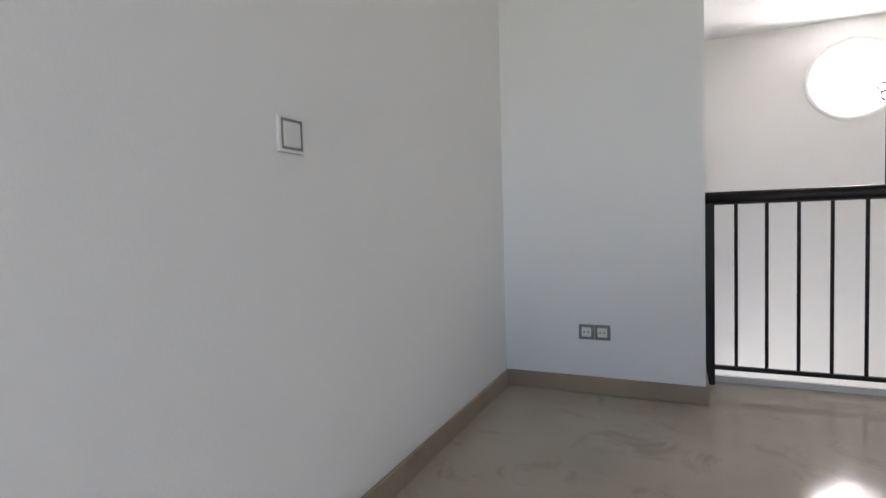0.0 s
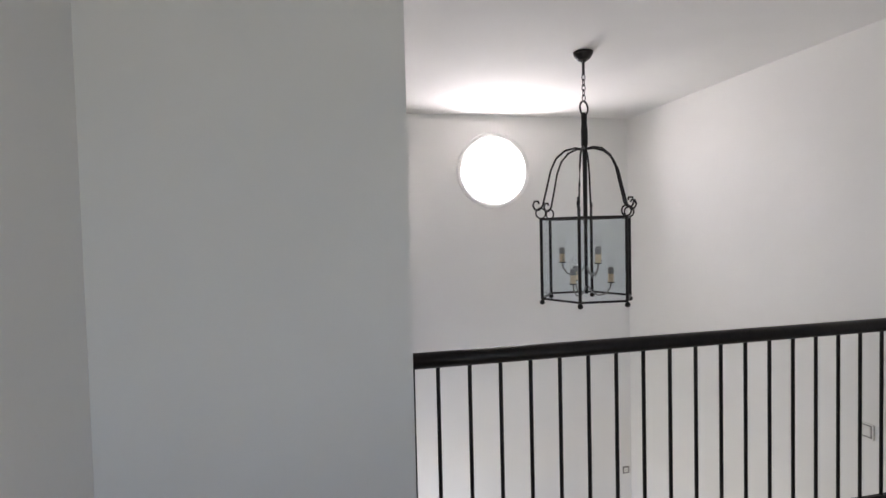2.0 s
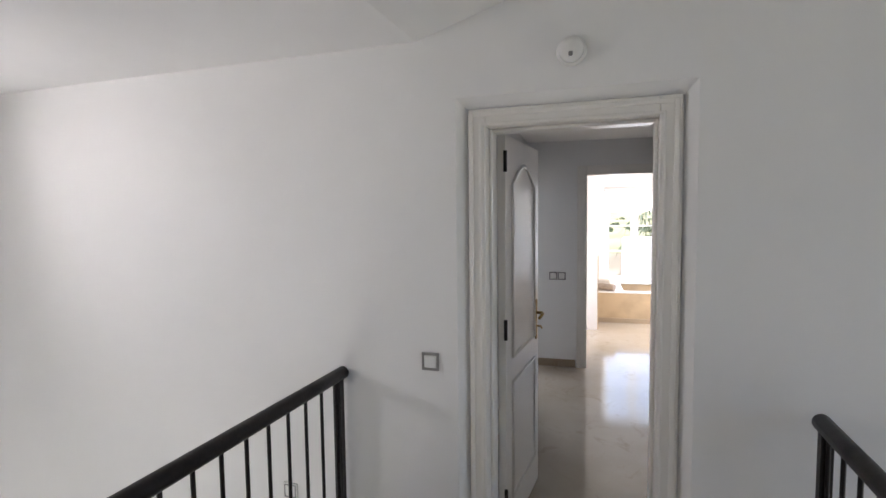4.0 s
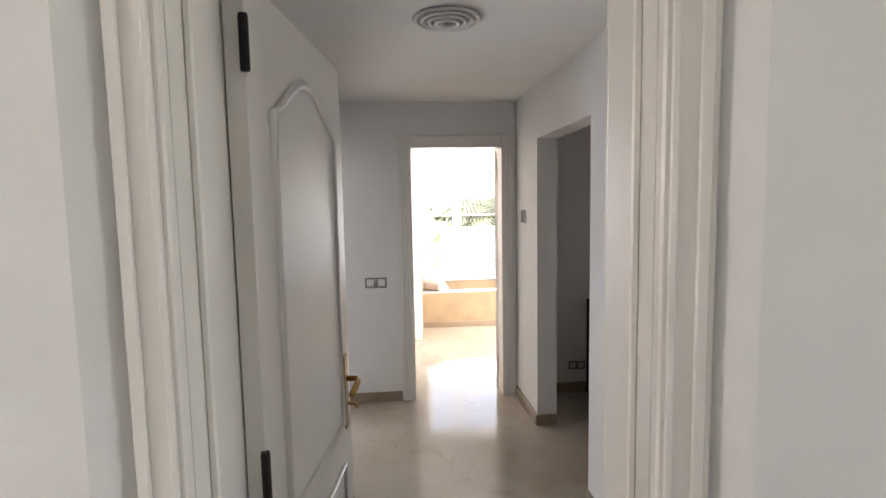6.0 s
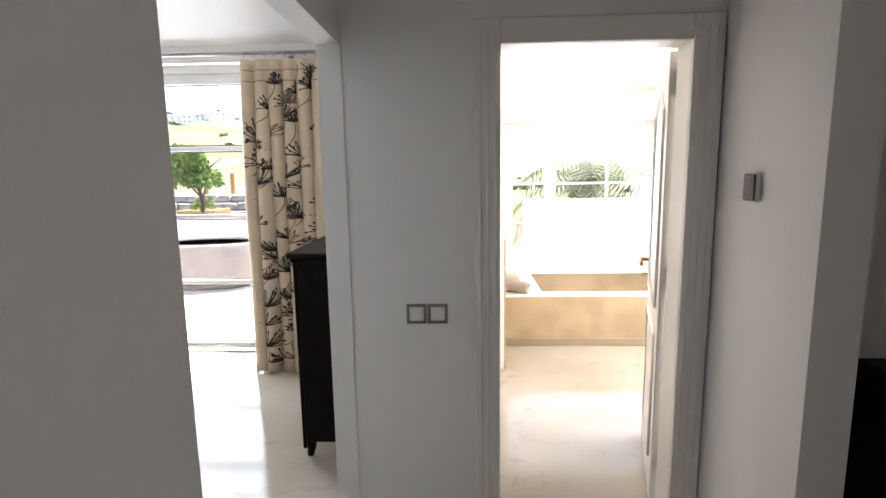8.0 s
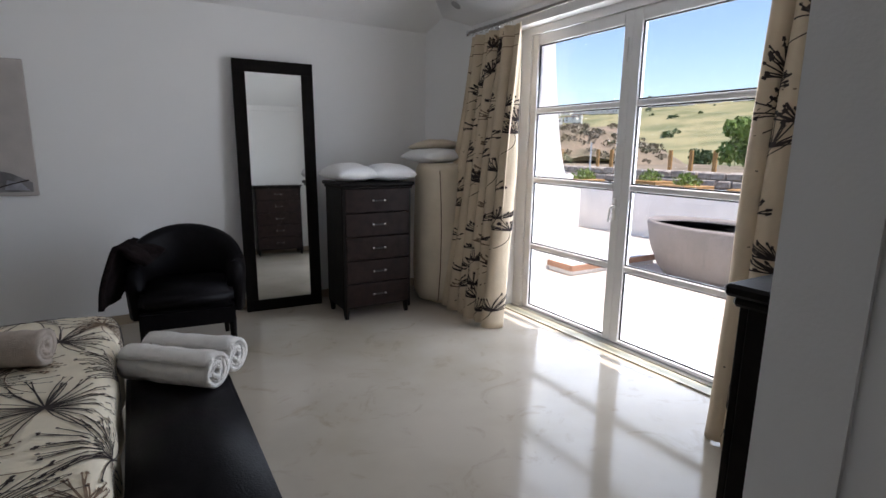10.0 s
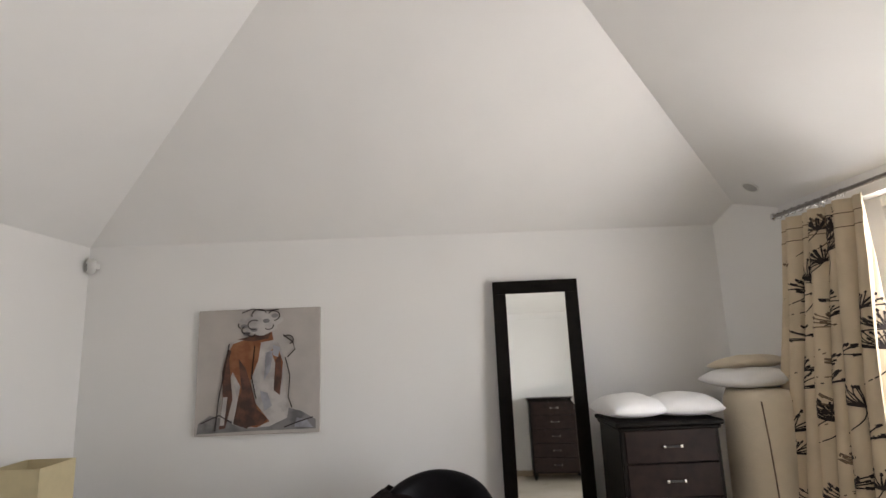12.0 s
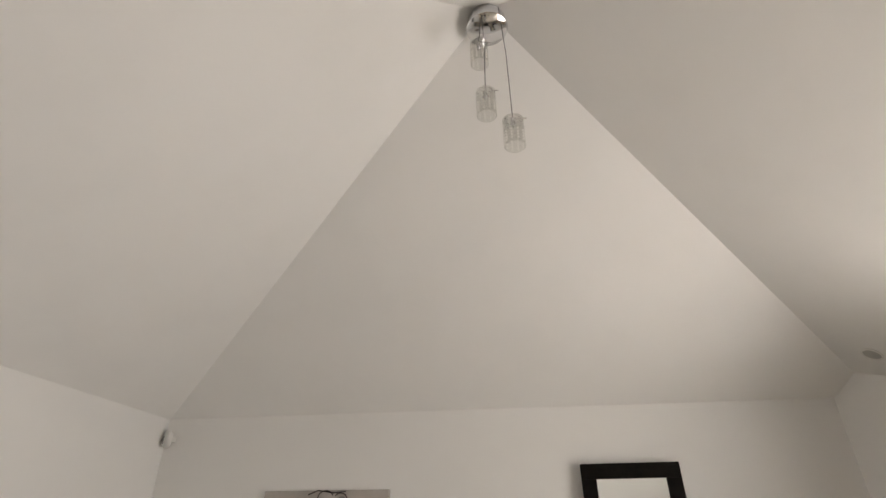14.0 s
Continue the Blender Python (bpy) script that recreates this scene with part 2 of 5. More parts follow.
def grid(fn, nu, nv, thick=0.0):
    """A sheet of nu x nv cells over fn(u, v)."""
    bm = bmesh.new()
    vs = [[bm.verts.new(fn(i / nu, j / nv)) for j in range(nv + 1)] for i in range(nu + 1)]
    for i in range(nu):
        for j in range(nv):
            bm.faces.new((vs[i][j], vs[i + 1][j], vs[i + 1][j + 1], vs[i][j + 1]))
    if thick:
        bm.normal_update()
        inner = [[bm.verts.new(v.co - v.normal * thick) for v in row] for row in vs]
        for i in range(nu):
            for j in range(nv):
                bm.faces.new((inner[i][j], inner[i][j + 1], inner[i + 1][j + 1], inner[i + 1][j]))
        for i in range(nu):
            for j in (0, nv):
                bm.faces.new((vs[i][j], vs[i + 1][j], inner[i + 1][j], inner[i][j]))
        for j in range(nv):
            for i in (0, nu):
                bm.faces.new((vs[i][j], vs[i][j + 1], inner[i][j + 1], inner[i][j]))
    return bm


def mesh_of(name, bm, material, smooth=False):
    me = bpy.data.meshes.new(name)
    bmesh.ops.recalc_face_normals(bm, faces=bm.faces)
    bm.to_mesh(me)
    bm.free()
    for m in material if isinstance(material, (list, tuple)) else [material]:
        me.materials.append(m)
    if smooth:
        me.polygons.foreach_set("use_smooth", [True] * len(me.polygons))
    return me


def part(name, bm, material, parent, label="", smooth=False):
    ob = new(name, mesh_of(name, bm, material, smooth))
    ob.parent = parent
    if label:
        ob["label"] = label
    return ob


def thing(name, label, category, m=None, group=""):
    ob = new(name)
    ob.empty_display_size = 0.1
    if m is not None:
        ob.matrix_world = m
    return tagged(ob, label, category, group)


def solid(name, bm, material, label, category, m=None, group="", smooth=False, kind=""):
    ob = new(name, mesh_of(name, bm, material, smooth))
    if m is not None:
        ob.matrix_world = m
    return tagged(ob, label, category, group, kind)


def setting(name, bm, material, label, category="wall"):
    return solid(name, bm, material, label, category, kind="structure")


# ---- structure: landing ----
# the landing block of the house stands slightly askew to the bedroom wing
SKEW = Matrix.Translation((0.205, 0.326, 0)) @ Matrix.Rotation(radians(-3.6), 4, "Z") @ Matrix.Translation((-0.125, -0.096, 0))
before_landing = set(bpy.data.objects)
LX, BY, BX, VY = -3.474, 0.828, -2.581, 3.756     # left wall, end wall and its corner, far wall of the void
CZ = 2.415
DY0, DY1, DH = -0.255, 0.447, 2.03                # door opening
setting("floor_landing", boxes((LX, -0.78, -0.25, 0, 1.20, 0), (0, DY0 - 0.04, -0.25, 0.25, DY1 + 0.04, -0.002)), MARBLE, "polished cream marble landing floor with brown veins", "floor")
setting("wall_left", boxes((LX - 0.2, -5.4, -3.0, LX, BY, 4.4)), PAINT, "plain white painted wall beside the stairs")
setting("wall_end", boxes((LX - 0.2, BY, 0.0, BX, BY + 0.18, 3.2), (LX - 0.2, BY + 0.18, -3.0, BX, BY + 0.36, 3.2)), PAINT, "white painted end wall of the landing")
# gap below floor level is invented and unseen, made for the fill lamp
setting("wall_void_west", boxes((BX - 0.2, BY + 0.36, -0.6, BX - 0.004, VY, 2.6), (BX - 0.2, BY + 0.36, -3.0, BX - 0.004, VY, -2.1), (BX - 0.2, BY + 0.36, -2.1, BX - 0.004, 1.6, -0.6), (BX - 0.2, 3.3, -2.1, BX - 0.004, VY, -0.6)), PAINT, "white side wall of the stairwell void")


def round_hole_wall(x0, x1, z0, z1, y0, y1, cx, cz, r, n=48):
    bm = bmesh.new()
    h = r * 1.35
    for b in ((x0, z0, cx - h, z1), (cx + h, z0, x1, z1), (cx - h, z0, cx + h, cz - h), (cx - h, cz + h, cx + h, z1)):
        box(b[0], y0, b[1], b[2], y1, b[3], bm=bm)
    rings = []
    for y in (y0, y1):
        inner, outer = [], []
        for k in range(n):
            a = 2 * math.pi * k / n
            c, s = math.cos(a), math.sin(a)
            q = h / max(abs(c), abs(s))
            inner.append(bm.verts.new((cx + r * c, y, cz + r * s)))
            outer.append(bm.verts.new((cx + q * c, y, cz + q * s)))
        rings.append((inner, outer))
    for k in range(n):
        j = (k + 1) % n
        for inner, outer in rings:
            bm.faces.new((inner[k], inner[j], outer[j], outer[k]))
        bm.faces.new((rings[0][0][k], rings[0][0][j], rings[1][0][j], rings[1][0][k]))
    return bm


setting("wall_void_far", round_hole_wall(BX - 0.2, 0.0, -3.0, 2.6, VY, VY + 0.2, -1.355, 1.915, 0.305), PAINT, "tall white wall with a round window opening")
RY_L, RY_R, RZ, RD = DY1 + 0.125, DY0 - 0.135, DH + 0.125, 0.05     # outer edges and depth of the splayed door recess
setting("wall_door", boxes((RD, -5.4, -3.0, 0.25, DY0 - 0.04, 4.4), (RD, DY1 + 0.04, -3.0, 0.25, 0.75, 4.4), (0, 0.75, -3.0, 0.03, VY + 0.2, 4.4), (RD, DY0 - 0.04, DH + 0.04, 0.25, DY1 + 0.04, 4.4), (0, DY0 - 0.04, -3.0, 0.25, DY1 + 0.04, -0.25),
                           (0, -5.4, -3.0, RD, RY_R, 4.4), (0, RY_L, -3.0, RD, 0.75, 4.4), (0, RY_R, RZ, RD, RY_L, 4.4), (0, RY_R, -3.0, RD, DY0 - 0.04, 0.0), (0, DY1 + 0.04, -3.0, RD, RY_L, 0.0)), PAINT, "white painted wall with the bedroom door")


def door_splay():
    """The slanted plaster that leads from the wall face into the door recess."""
    bm = bmesh.new()
    front = [(RY_L, 0.0), (RY_L, RZ), (RY_R, RZ), (RY_R, 0.0)]
    back = [(DY1 + 0.078, 0.0), (DY1 + 0.078, DH + 0.078), (DY0 - 0.088, DH + 0.078), (DY0 - 0.088, 0.0)]
    f = [bm.verts.new((0.0005, y, z)) for y, z in front]
    b = [bm.verts.new((RD - 0.004, y, z)) for y, z in back]
    h = [bm.verts.new((RD - 0.001, y, z)) for y, z in front]
    for k in range(3):
        bm.faces.new((f[k], f[k + 1], b[k + 1], b[k]))
        bm.faces.new((b[k], b[k + 1], h[k + 1], h[k]))
        bm.faces.new((h[k], h[k + 1], f[k + 1], f[k]))
    for k in (0, 3):
        bm.faces.new((f[k], b[k], h[k]))
    return bm


setting("trim_door_recess", door_splay(), PAINT, "slanted white plaster reveal round the bedroom door", "trim")
# the lower gap is an invented opening that lets the south fill through
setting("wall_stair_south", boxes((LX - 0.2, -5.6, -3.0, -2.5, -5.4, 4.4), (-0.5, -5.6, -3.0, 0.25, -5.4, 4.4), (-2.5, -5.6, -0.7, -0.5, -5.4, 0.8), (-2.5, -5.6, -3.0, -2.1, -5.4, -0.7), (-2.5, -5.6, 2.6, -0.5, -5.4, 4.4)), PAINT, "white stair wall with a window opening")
setting("ceiling_void", boxes((BX - 0.2, 0.754, CZ, 0.0, VY, CZ + 0.15)), CEIL, "flat white ceiling over the stairwell void", "ceiling")


def slope_ceiling():
    bm = bmesh.new()
    pts = [(LX, 0.754, CZ), (0, 0.754, CZ), (0, -5.4, CZ + 0.30 * 6.154), (LX, -5.4, CZ + 0.30 * 6.154)]
    lo = [bm.verts.new(p) for p in pts]
    hi = [bm.verts.new((p[0], p[1], p[2] + 0.15)) for p in pts]
    bm.faces.new(lo)
    bm.faces.new(hi[::-1])
    for k in range(4):
        bm.faces.new((lo[k], lo[(k + 1) % 4], hi[(k + 1) % 4], hi[k]))
    return bm


setting("ceiling_landing", slope_ceiling(), CEIL, "sloping white ceiling over the landing", "ceiling")
setting("ceiling_landing_edge", boxes((LX, 0.754, CZ, BX - 0.2, BY, CZ + 0.15)), CEIL, "flat white ceiling strip", "ceiling")
setting("floor_lower", boxes((LX, -5.4, -3.0, 0, VY, -2.9)), MARBLE, "cream marble floor of the storey below", "floor")

# stairs that climb to the landing
stairs = thing("staircase", "straight cream marble stair rising to the landing", "stairs")
for i in range(16):
    y1 = -0.78 - 0.28 * i
    part("step", boxes((LX, y1 - 0.30, -0.175 * (i + 1) - 0.19, -2.40, y1, -0.175 * (i + 1)), bevel=0.006), MARBLE, stairs)



# ---- things: landing ----
def railing(x0, x1, y, name, label):
    """An iron balustrade along x from x0 to x1."""
    r = thing(name, label, "railing", pose(0, y, 0))
    part("handrail", tube([(x0, 0, 0.895), (x0 + 0.3, 0, 0.895), (x1 - 0.3, 0, 0.895), (x1 - 0.012, 0, 0.895)], 0.031, 14), IRON, r, "dark round handrail", True)
    part("bottom_rail", box(x0 + 0.02, -0.012, 0.075, x1 - 0.05, 0.012, 0.095, 0.003), IRON, r)
    for x in (x0 + 0.03, x1 - 0.06):
        part("post", box(x - 0.02, -0.02, 0.0, x + 0.02, 0.02, 0.875, 0.003), IRON, r)
    n = int((x1 - x0 - 0.10) / 0.1237)
    me = mesh_of("baluster", tube([(0, 0, 0.09), (0, 0, 0.875)], 0.008, 8), IRON)
    for k in range(1, n + 1):
        b = new("baluster", me)
        b.parent, b.location = r, (x0 + 0.017 + k * 0.1237, 0, 0)
    return r


railing(BX + 0.002, -0.002, 1.150, "stairwell_railing", "dark iron railing with thin balusters along the void")
railing(-2.36, -0.03, -0.803, "stair_railing", "dark iron railing guarding the stair opening")
setting("floor_edge", boxes((BX, 1.196, -0.30, 0.0, 1.215, 0.03)), LACQUER, "white painted edge strip of the landing floor", "trim")


def skirting(name, *rows):
    return setting(name, boxes(*rows, bevel=0.004), MARBLE_SK, "brown marble skirting along the wall", "skirting")


skirting("baseboard_left", (LX, -0.78, 0, LX + 0.014, BY, 0.08))
skirting("baseboard_end", (LX + 0.014, BY - 0.014, 0, BX + 0.014, BY, 0.08), (BX, BY, 0, BX + 0.014, 1.11, 0.08))
skirting("baseboard_door_wall", (-0.014, RY_L, 0, 0, 1.12, 0.08), (-0.014, -0.78, 0, 0, RY_R, 0.08))


def rocker(name, label, m, n=1, dark=False):
    """A wall switch with its frame; the face looks along -x."""
    s = thing(name, label, "switch", m)
    for k in range(n):
        y = (k - (n - 1) / 2) * 0.088
        part("frame", boxes((-0.009, y - 0.041, -0.041, 0, y + 0.041, -0.030), (-0.009, y - 0.041, 0.030, 0, y + 0.041, 0.041), (-0.009, y - 0.041, -0.030, 0, y - 0.030, 0.030), (-0.009, y + 0.030, -0.030, 0, y + 0.041, 0.030), bevel=0.001), GREYPL if dark else PLASTIC, s)
        if not dark:
            part("inner_frame", boxes((-0.0105, y - 0.034, -0.034, -0.006, y + 0.034, -0.029), (-0.0105, y - 0.034, 0.029, -0.006, y + 0.034, 0.034), (-0.0105, y - 0.034, -0.029, -0.006, y - 0.029, 0.029), (-0.0105, y + 0.029, -0.029, -0.006, y + 0.034, 0.029)), GREYPL, s, "dark grey inner frame")
        part("rocker", box(-0.012, y - 0.0285, -0.0285, -0.001, y + 0.0285, 0.0285, 0.003), PLASTIC, s)
    return s


def socket(name, label, m, n=2):
    s = thing(name, label, "socket", m)
    for k in range(n):
        y = (k - (n - 1) / 2) * 0.072
        part("frame", box(-0.008, y - 0.035, -0.035, 0, y + 0.035, 0.035, 0.003), GREYPL, s)
        part("insert", box(-0.010, y - 0.024, -0.024, 0, y + 0.024, 0.024, 0.004), PLASTIC, s)
        for dy in (-0.009, 0.009):
            part("pin_hole", tube([(-0.0115, y + dy, 0), (-0.009, y + dy, 0)], 0.0035, 8), BLACKPL, s)
    return s


rocker("light_switch", "white square rocker switch on the stair wall", pose(LX, -0.709, 1.021, 0, 0, 180))
rocker("light_switch", "small white rocker switch with grey frame beside the door", pose(0, 0.702, 0.982), 1, True)
socket("double_socket", "grey double power socket low on the wall", pose(-3.043, BY, 0.289, 0, 0, 90))
rocker("light_switch", "small white rocker switch low on the void wall", pose(0, 1.48, 0.24))
socket("wall_socket", "small white wall outlet low in the stairwell corner", pose(-0.06, VY, -1.0, 0, 0, 90), 1)
det = thing("alarm_siren", "round white alarm sounder above the door", "alarm", pose(0, 0.08, 2.3))
part("base", lathe([(0.058, 0), (0.060, 0.008), (0.055, 0.018)], 24), PLASTIC, det, "", True).matrix_local = pose(0, 0, 0, 0, -90, 0)
part("dome", lathe([(0.050, 0.018), (0.047, 0.034), (0.032, 0.046), (0.0, 0.050)], 24), PLASTIC, det, "", True).matrix_local = pose(0, 0, 0, 0, -90, 0)
part("sensor", box(-0.055, -0.008, -0.03, -0.030, 0.008, -0.012, 0.003), GREYPL, det)

# round window
rw = thing("round_window", "round white framed window high in the wall", "window", pose(-1.355, VY, 1.915))
part("frame", lathe([(0.305, 0.10), (0.275, 0.10), (0.270, 0.115), (0.270, 0.145), (0.305, 0.145)], 48, hoop=True), PVC, rw).matrix_local = pose(0, 0, 0, -90)
part("trim_ring", lathe([(0.305, -0.001), (0.345, -0.001), (0.345, -0.008), (0.335, -0.014), (0.315, -0.014), (0.305, -0.008)], 48, hoop=True), PAINT, rw).matrix_local = pose(0, 0, 0, -90)
# pane glows white from its lamp, standing in for the bright sky outside
gp = part("pane", lathe([(0.0001, 0.125), (0.272, 0.125), (0.272, 0.129), (0.0001, 0.129)], 48), GLOWGLASS, rw)
gp.matrix_local = pose(0, 0, 0, -90)
gp.visible_shadow = False


def curl(center, r, a0, a1, plane, n=14):
    """Points of an arc round center in the vertical plane with heading plane."""
    return [(center[0] + r * math.cos(a) * math.cos(plane), center[1] + r * math.cos(a) * math.sin(plane), center[2] + r * math.sin(a)) for a in [a0 + (a1 - a0) * k / n for k in range(n + 1)]]


def ring(center, r, w, plane, n=20):
    return tube(curl(center, r, 0, 2 * math.pi, plane, n), w, 6)


def lantern():
    t = thing("hanging_lantern", "six-sided dark iron lantern with glass panes on a chain", "chandelier", pose(-1.330, 2.085, 0))
    R, z0, z1 = 0.275, 0.965, 1.435
    part("canopy", lathe([(0.0, 0), (0.018, -0.055), (0.040, -0.040), (0.056, -0.015), (0.058, 0.0)], 20, (0, 0, CZ - 0.002)), IRON, t, "", True)
    part("chain_rod", tube([(0, 0, 2.36), (0, 0, 2.28)], 0.008, 8), IRON, t)
    for k in range(5):
        z = 2.265 - 0.030 * k
        link = bmesh.new()
        tube([(0.010 * math.cos(a), 0, 0.020 * math.sin(a)) for a in [2 * math.pi * j / 12 for j in range(13)]], 0.003, 5, link)
        part("chain_link", link, IRON, t).matrix_local = pose(0, 0, z, 0, 0, 90 * (k % 2))
    part("hook_ring", ring((0, 0, 2.085), 0.040, 0.006, 0.5), IRON, t)
    part("stem", lathe([(0.012, 1.40), (0.014, 1.85), (0.020, 1.87), (0.020, 1.95), (0.016, 2.00), (0.018, 2.045), (0.008, 2.06)], 12), IRON, t, "", True)
    angles = [radians(175 + 60 * k) for k in range(6)]
    P = [(R * math.cos(a), R * math.sin(a)) for a in angles]
    for k, a in enumerate(angles):
        x, y = P[k]
        c, s = math.cos(a), math.sin(a)
        arm = [(0.012, 1.845), (0.06, 1.850), (0.12, 1.835), (0.175, 1.79), (0.21, 1.72), (0.235, 1.62), (0.262, 1.515), (0.285, 1.488), (0.310, 1.492), (0.322, 1.515), (0.312, 1.540), (0.290, 1.540), (0.286, 1.525)]
        part("arm", tube([(r * c, r * s, z) for r, z in arm], 0.006, 7), IRON, t, "curled iron arm", True)
        part("corner_ring", ring((x, y, z1 + 0.034), 0.030, 0.005, a), IRON, t)
        part("corner_post", tube([(x, y, z0), (x, y, z1)], 0.009, 6), IRON, t)
        part("foot_ball", lathe([(0.0, -0.016), (0.012, -0.011), (0.016, 0.0), (0.012, 0.011), (0.0, 0.016)], 10, (x, y, z0 - 0.020)), IRON, t, "", True)
        x2, y2 = P[(k + 1) % 6]
        part("bottom_bar", tube([(x, y, z0), (x2, y2, z0)], 0.007, 6), IRON, t)
        part("top_bar", tube([(x, y, z1), (x2, y2, z1)], 0.007, 6), IRON, t)
        g = bmesh.new()
        q = [g.verts.new(v) for v in ((x, y, z0), (x2, y2, z0), (x2, y2, z1), (x, y, z1))]
        g.faces.new(q)
        p = part("glass_pane", g, LAMPGLASS, t)
        p.visible_shadow = False
    part("centre_rod", tube([(0, 0, 0.985), (0, 0, 1.42)], 0.010, 8), IRON, t)
    for k in range(6):
        a, lo = radians(30 + 60 * k), (k % 2) * 0.12
        c, s = math.cos(a), math.sin(a)
        cb = part("candle_arm", tube([(r * c, r * s, z - lo) for r, z in ((0.01, 1.15), (0.03, 1.115), (0.07, 1.095), (0.11, 1.105), (0.135, 1.14), (0.14, 1.17))], 0.005, 6), GREYPL, t, "grey metal candle arm", True)
        part("drip_dish", lathe([(0.004, 1.168 - lo), (0.022, 1.172 - lo), (0.022, 1.176 - lo), (0.004, 1.176 - lo)], 12, (0.14 * c, 0.14 * s, 0)), IRON, cb)
        part("candle", lathe([(0.016, 1.176 - lo), (0.016, 1.225 - lo)], 12, (0.14 * c, 0.14 * s, 0)), LINEN, cb)
        part("bulb_holder", lathe([(0.0165, 1.225 - lo), (0.0165, 1.26 - lo), (0.010, 1.262 - lo)], 12, (0.14 * c, 0.14 * s, 0)), GREYPL, cb)
        part("bulb", lathe([(0.009, 1.262 - lo), (0.019, 1.285 - lo), (0.021, 1.30 - lo), (0.012, 1.325 - lo), (0.0, 1.335 - lo)], 12, (0.14 * c, 0.14 * s, 0)), GLASS, cb, "", True)


lantern()

# door between landing and hall
frame1 = thing("door_frame", "white lacquered door frame with moulded casing", "door frame")
frame1["kind"] = "structure"
for x0, x1, wl, wr in ((0.026, RD, 0.075, 0.085), (0.25, 0.268, 0.075, 0.075)):
    part("casing", boxes((x0, DY1, 0, x1, DY1 + wl, DH + 0.075), bevel=0.004), LACQUER, frame1)
    part("casing", boxes((x0, DY0 - wr, 0, x1, DY0, DH + 0.075), bevel=0.004), LACQUER, frame1)
    part("head_casing", boxes((x0, DY0, DH, x1, DY1, DH + 0.075), bevel=0.004), LACQUER, frame1)
for d, w in ((0.016, 0.006), (0.062, 0.010)):
    part("casing_bead", boxes((0.020, DY1 + d - w, 0, 0.026, DY1 + d + w, DH + d), (0.020, DY0 - d - w, 0, 0.026, DY0 - d + w, DH + d), (0.020, DY0 - d + w, DH + d - 2 * w, 0.026, DY1 + d - w, DH + d), bevel=0.002), LACQUER, frame1)
part("jamb", boxes((RD, DY1, 0, 0.25, DY1 + 0.04, DH + 0.04)), LACQUER, frame1)
part("jamb", boxes((RD, DY0 - 0.04, 0, 0.25, DY0, DH + 0.04)), LACQUER, frame1)
part("head_jamb", boxes((RD, DY0, DH, 0.25, DY1, DH + 0.04)), LACQUER, frame1)
part("door_stop", boxes((0.10, DY1 - 0.014, 0, 0.19, DY1, DH), (0.10, DY0, 0, 0.19, DY0 + 0.014, DH), (0.10, DY0 + 0.014, DH - 0.014, 0.19, DY1 - 0.014, DH), bevel=0.003), LACQUER, frame1)


def panel_outline(x0, x1, z0, z1, arch):
    """A raised moulding round a door panel, with a scalloped head."""
    pts = [(x0, 0, z0), (x1, 0, z0), (x1, 0, z1 - arch)]
    if arch:
        for k in range(1, 12):
            f = k / 12
            x = x1 + (x0 - x1) * f
            pts.append((x, 0, z1 - arch + arch * (0.5 - 0.5 * math.cos(2 * math.pi * f)) ** 0.7))
    pts += [(x0, 0, z1 - arch), (x0, 0, z0)]
    return pts


def door_leaf(name, label, width, m):
    """A panelled leaf hinged at its origin, its width along x, its faces along y."""
    d = thing(name, label, "door", m)
    part("leaf", box(0, -0.02, 0.008, width, 0.02, DH - 0.006, 0.002), LACQUER, d)
    for side in (-1, 1):
        for z0, z1, arch in ((0.20, 0.80, 0.0), (0.93, 1.90, 0.10)):
            pts = [(p[0], side * 0.021, p[2]) for p in panel_outline(0.11, width - 0.11, z0, z1, arch)]
            part("panel_moulding", tube(pts, 0.011, 6), LACQUER, d, "", True)
        pl = part("handle_plate", box(width - 0.085, side * 0.020, 0.90, width - 0.045, side * 0.027, 1.14, 0.004), BRASS, d, "aged brass handle plate")
        part("lever", tube([(width - 0.065, side * 0.027, 1.06), (width - 0.065, side * 0.062, 1.06), (width - 0.085, side * 0.068, 1.058), (width - 0.18, side * 0.068, 1.050)], 0.009, 8), BRASS, pl, "curved brass lever", True)
        part("key", tube([(width - 0.065, side * 0.027, 0.98), (width - 0.065, side * 0.05, 0.98), (width - 0.065, side * 0.058, 0.965)], 0.006, 6), BRASS, pl)
    for z in (0.24, 1.09, 1.90):
        part("hinge", lathe([(0.008, z - 0.05), (0.009, z - 0.045), (0.009, z + 0.045), (0.008, z + 0.05)], 10, (-0.004, -0.020, 0)), IRON, d)
    return d


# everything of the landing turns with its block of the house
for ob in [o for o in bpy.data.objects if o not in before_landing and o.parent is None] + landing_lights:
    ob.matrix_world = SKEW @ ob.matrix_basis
# ---- structure: hall ----
HX, HL, HR, HC = 3.47, 0.84, -0.62, 2.385
OX0, OX1 = 2.23, 3.462
setting("floor_rooms", boxes((0.30, -3.2, -0.25, 5.95, HL, 0), (0.355, HL, -0.25, 5.95, 5.6, 0), (5.95, -3.2, -0.25, 7.3, 0.1, 0)), MARBLE, "polished cream marble floor with grey veins", "floor")
setting("wall_hall_left", boxes((0.25, HL, 0, OX0, HL + 0.09, 2.9), (OX0, HL, 2.045, OX1, HL + 0.09, 2.9), (OX1, HL - 0.005, 0, HX + 0.13, HL + 0.09, 2.9)), PAINT, "white wall with the bedroom opening")
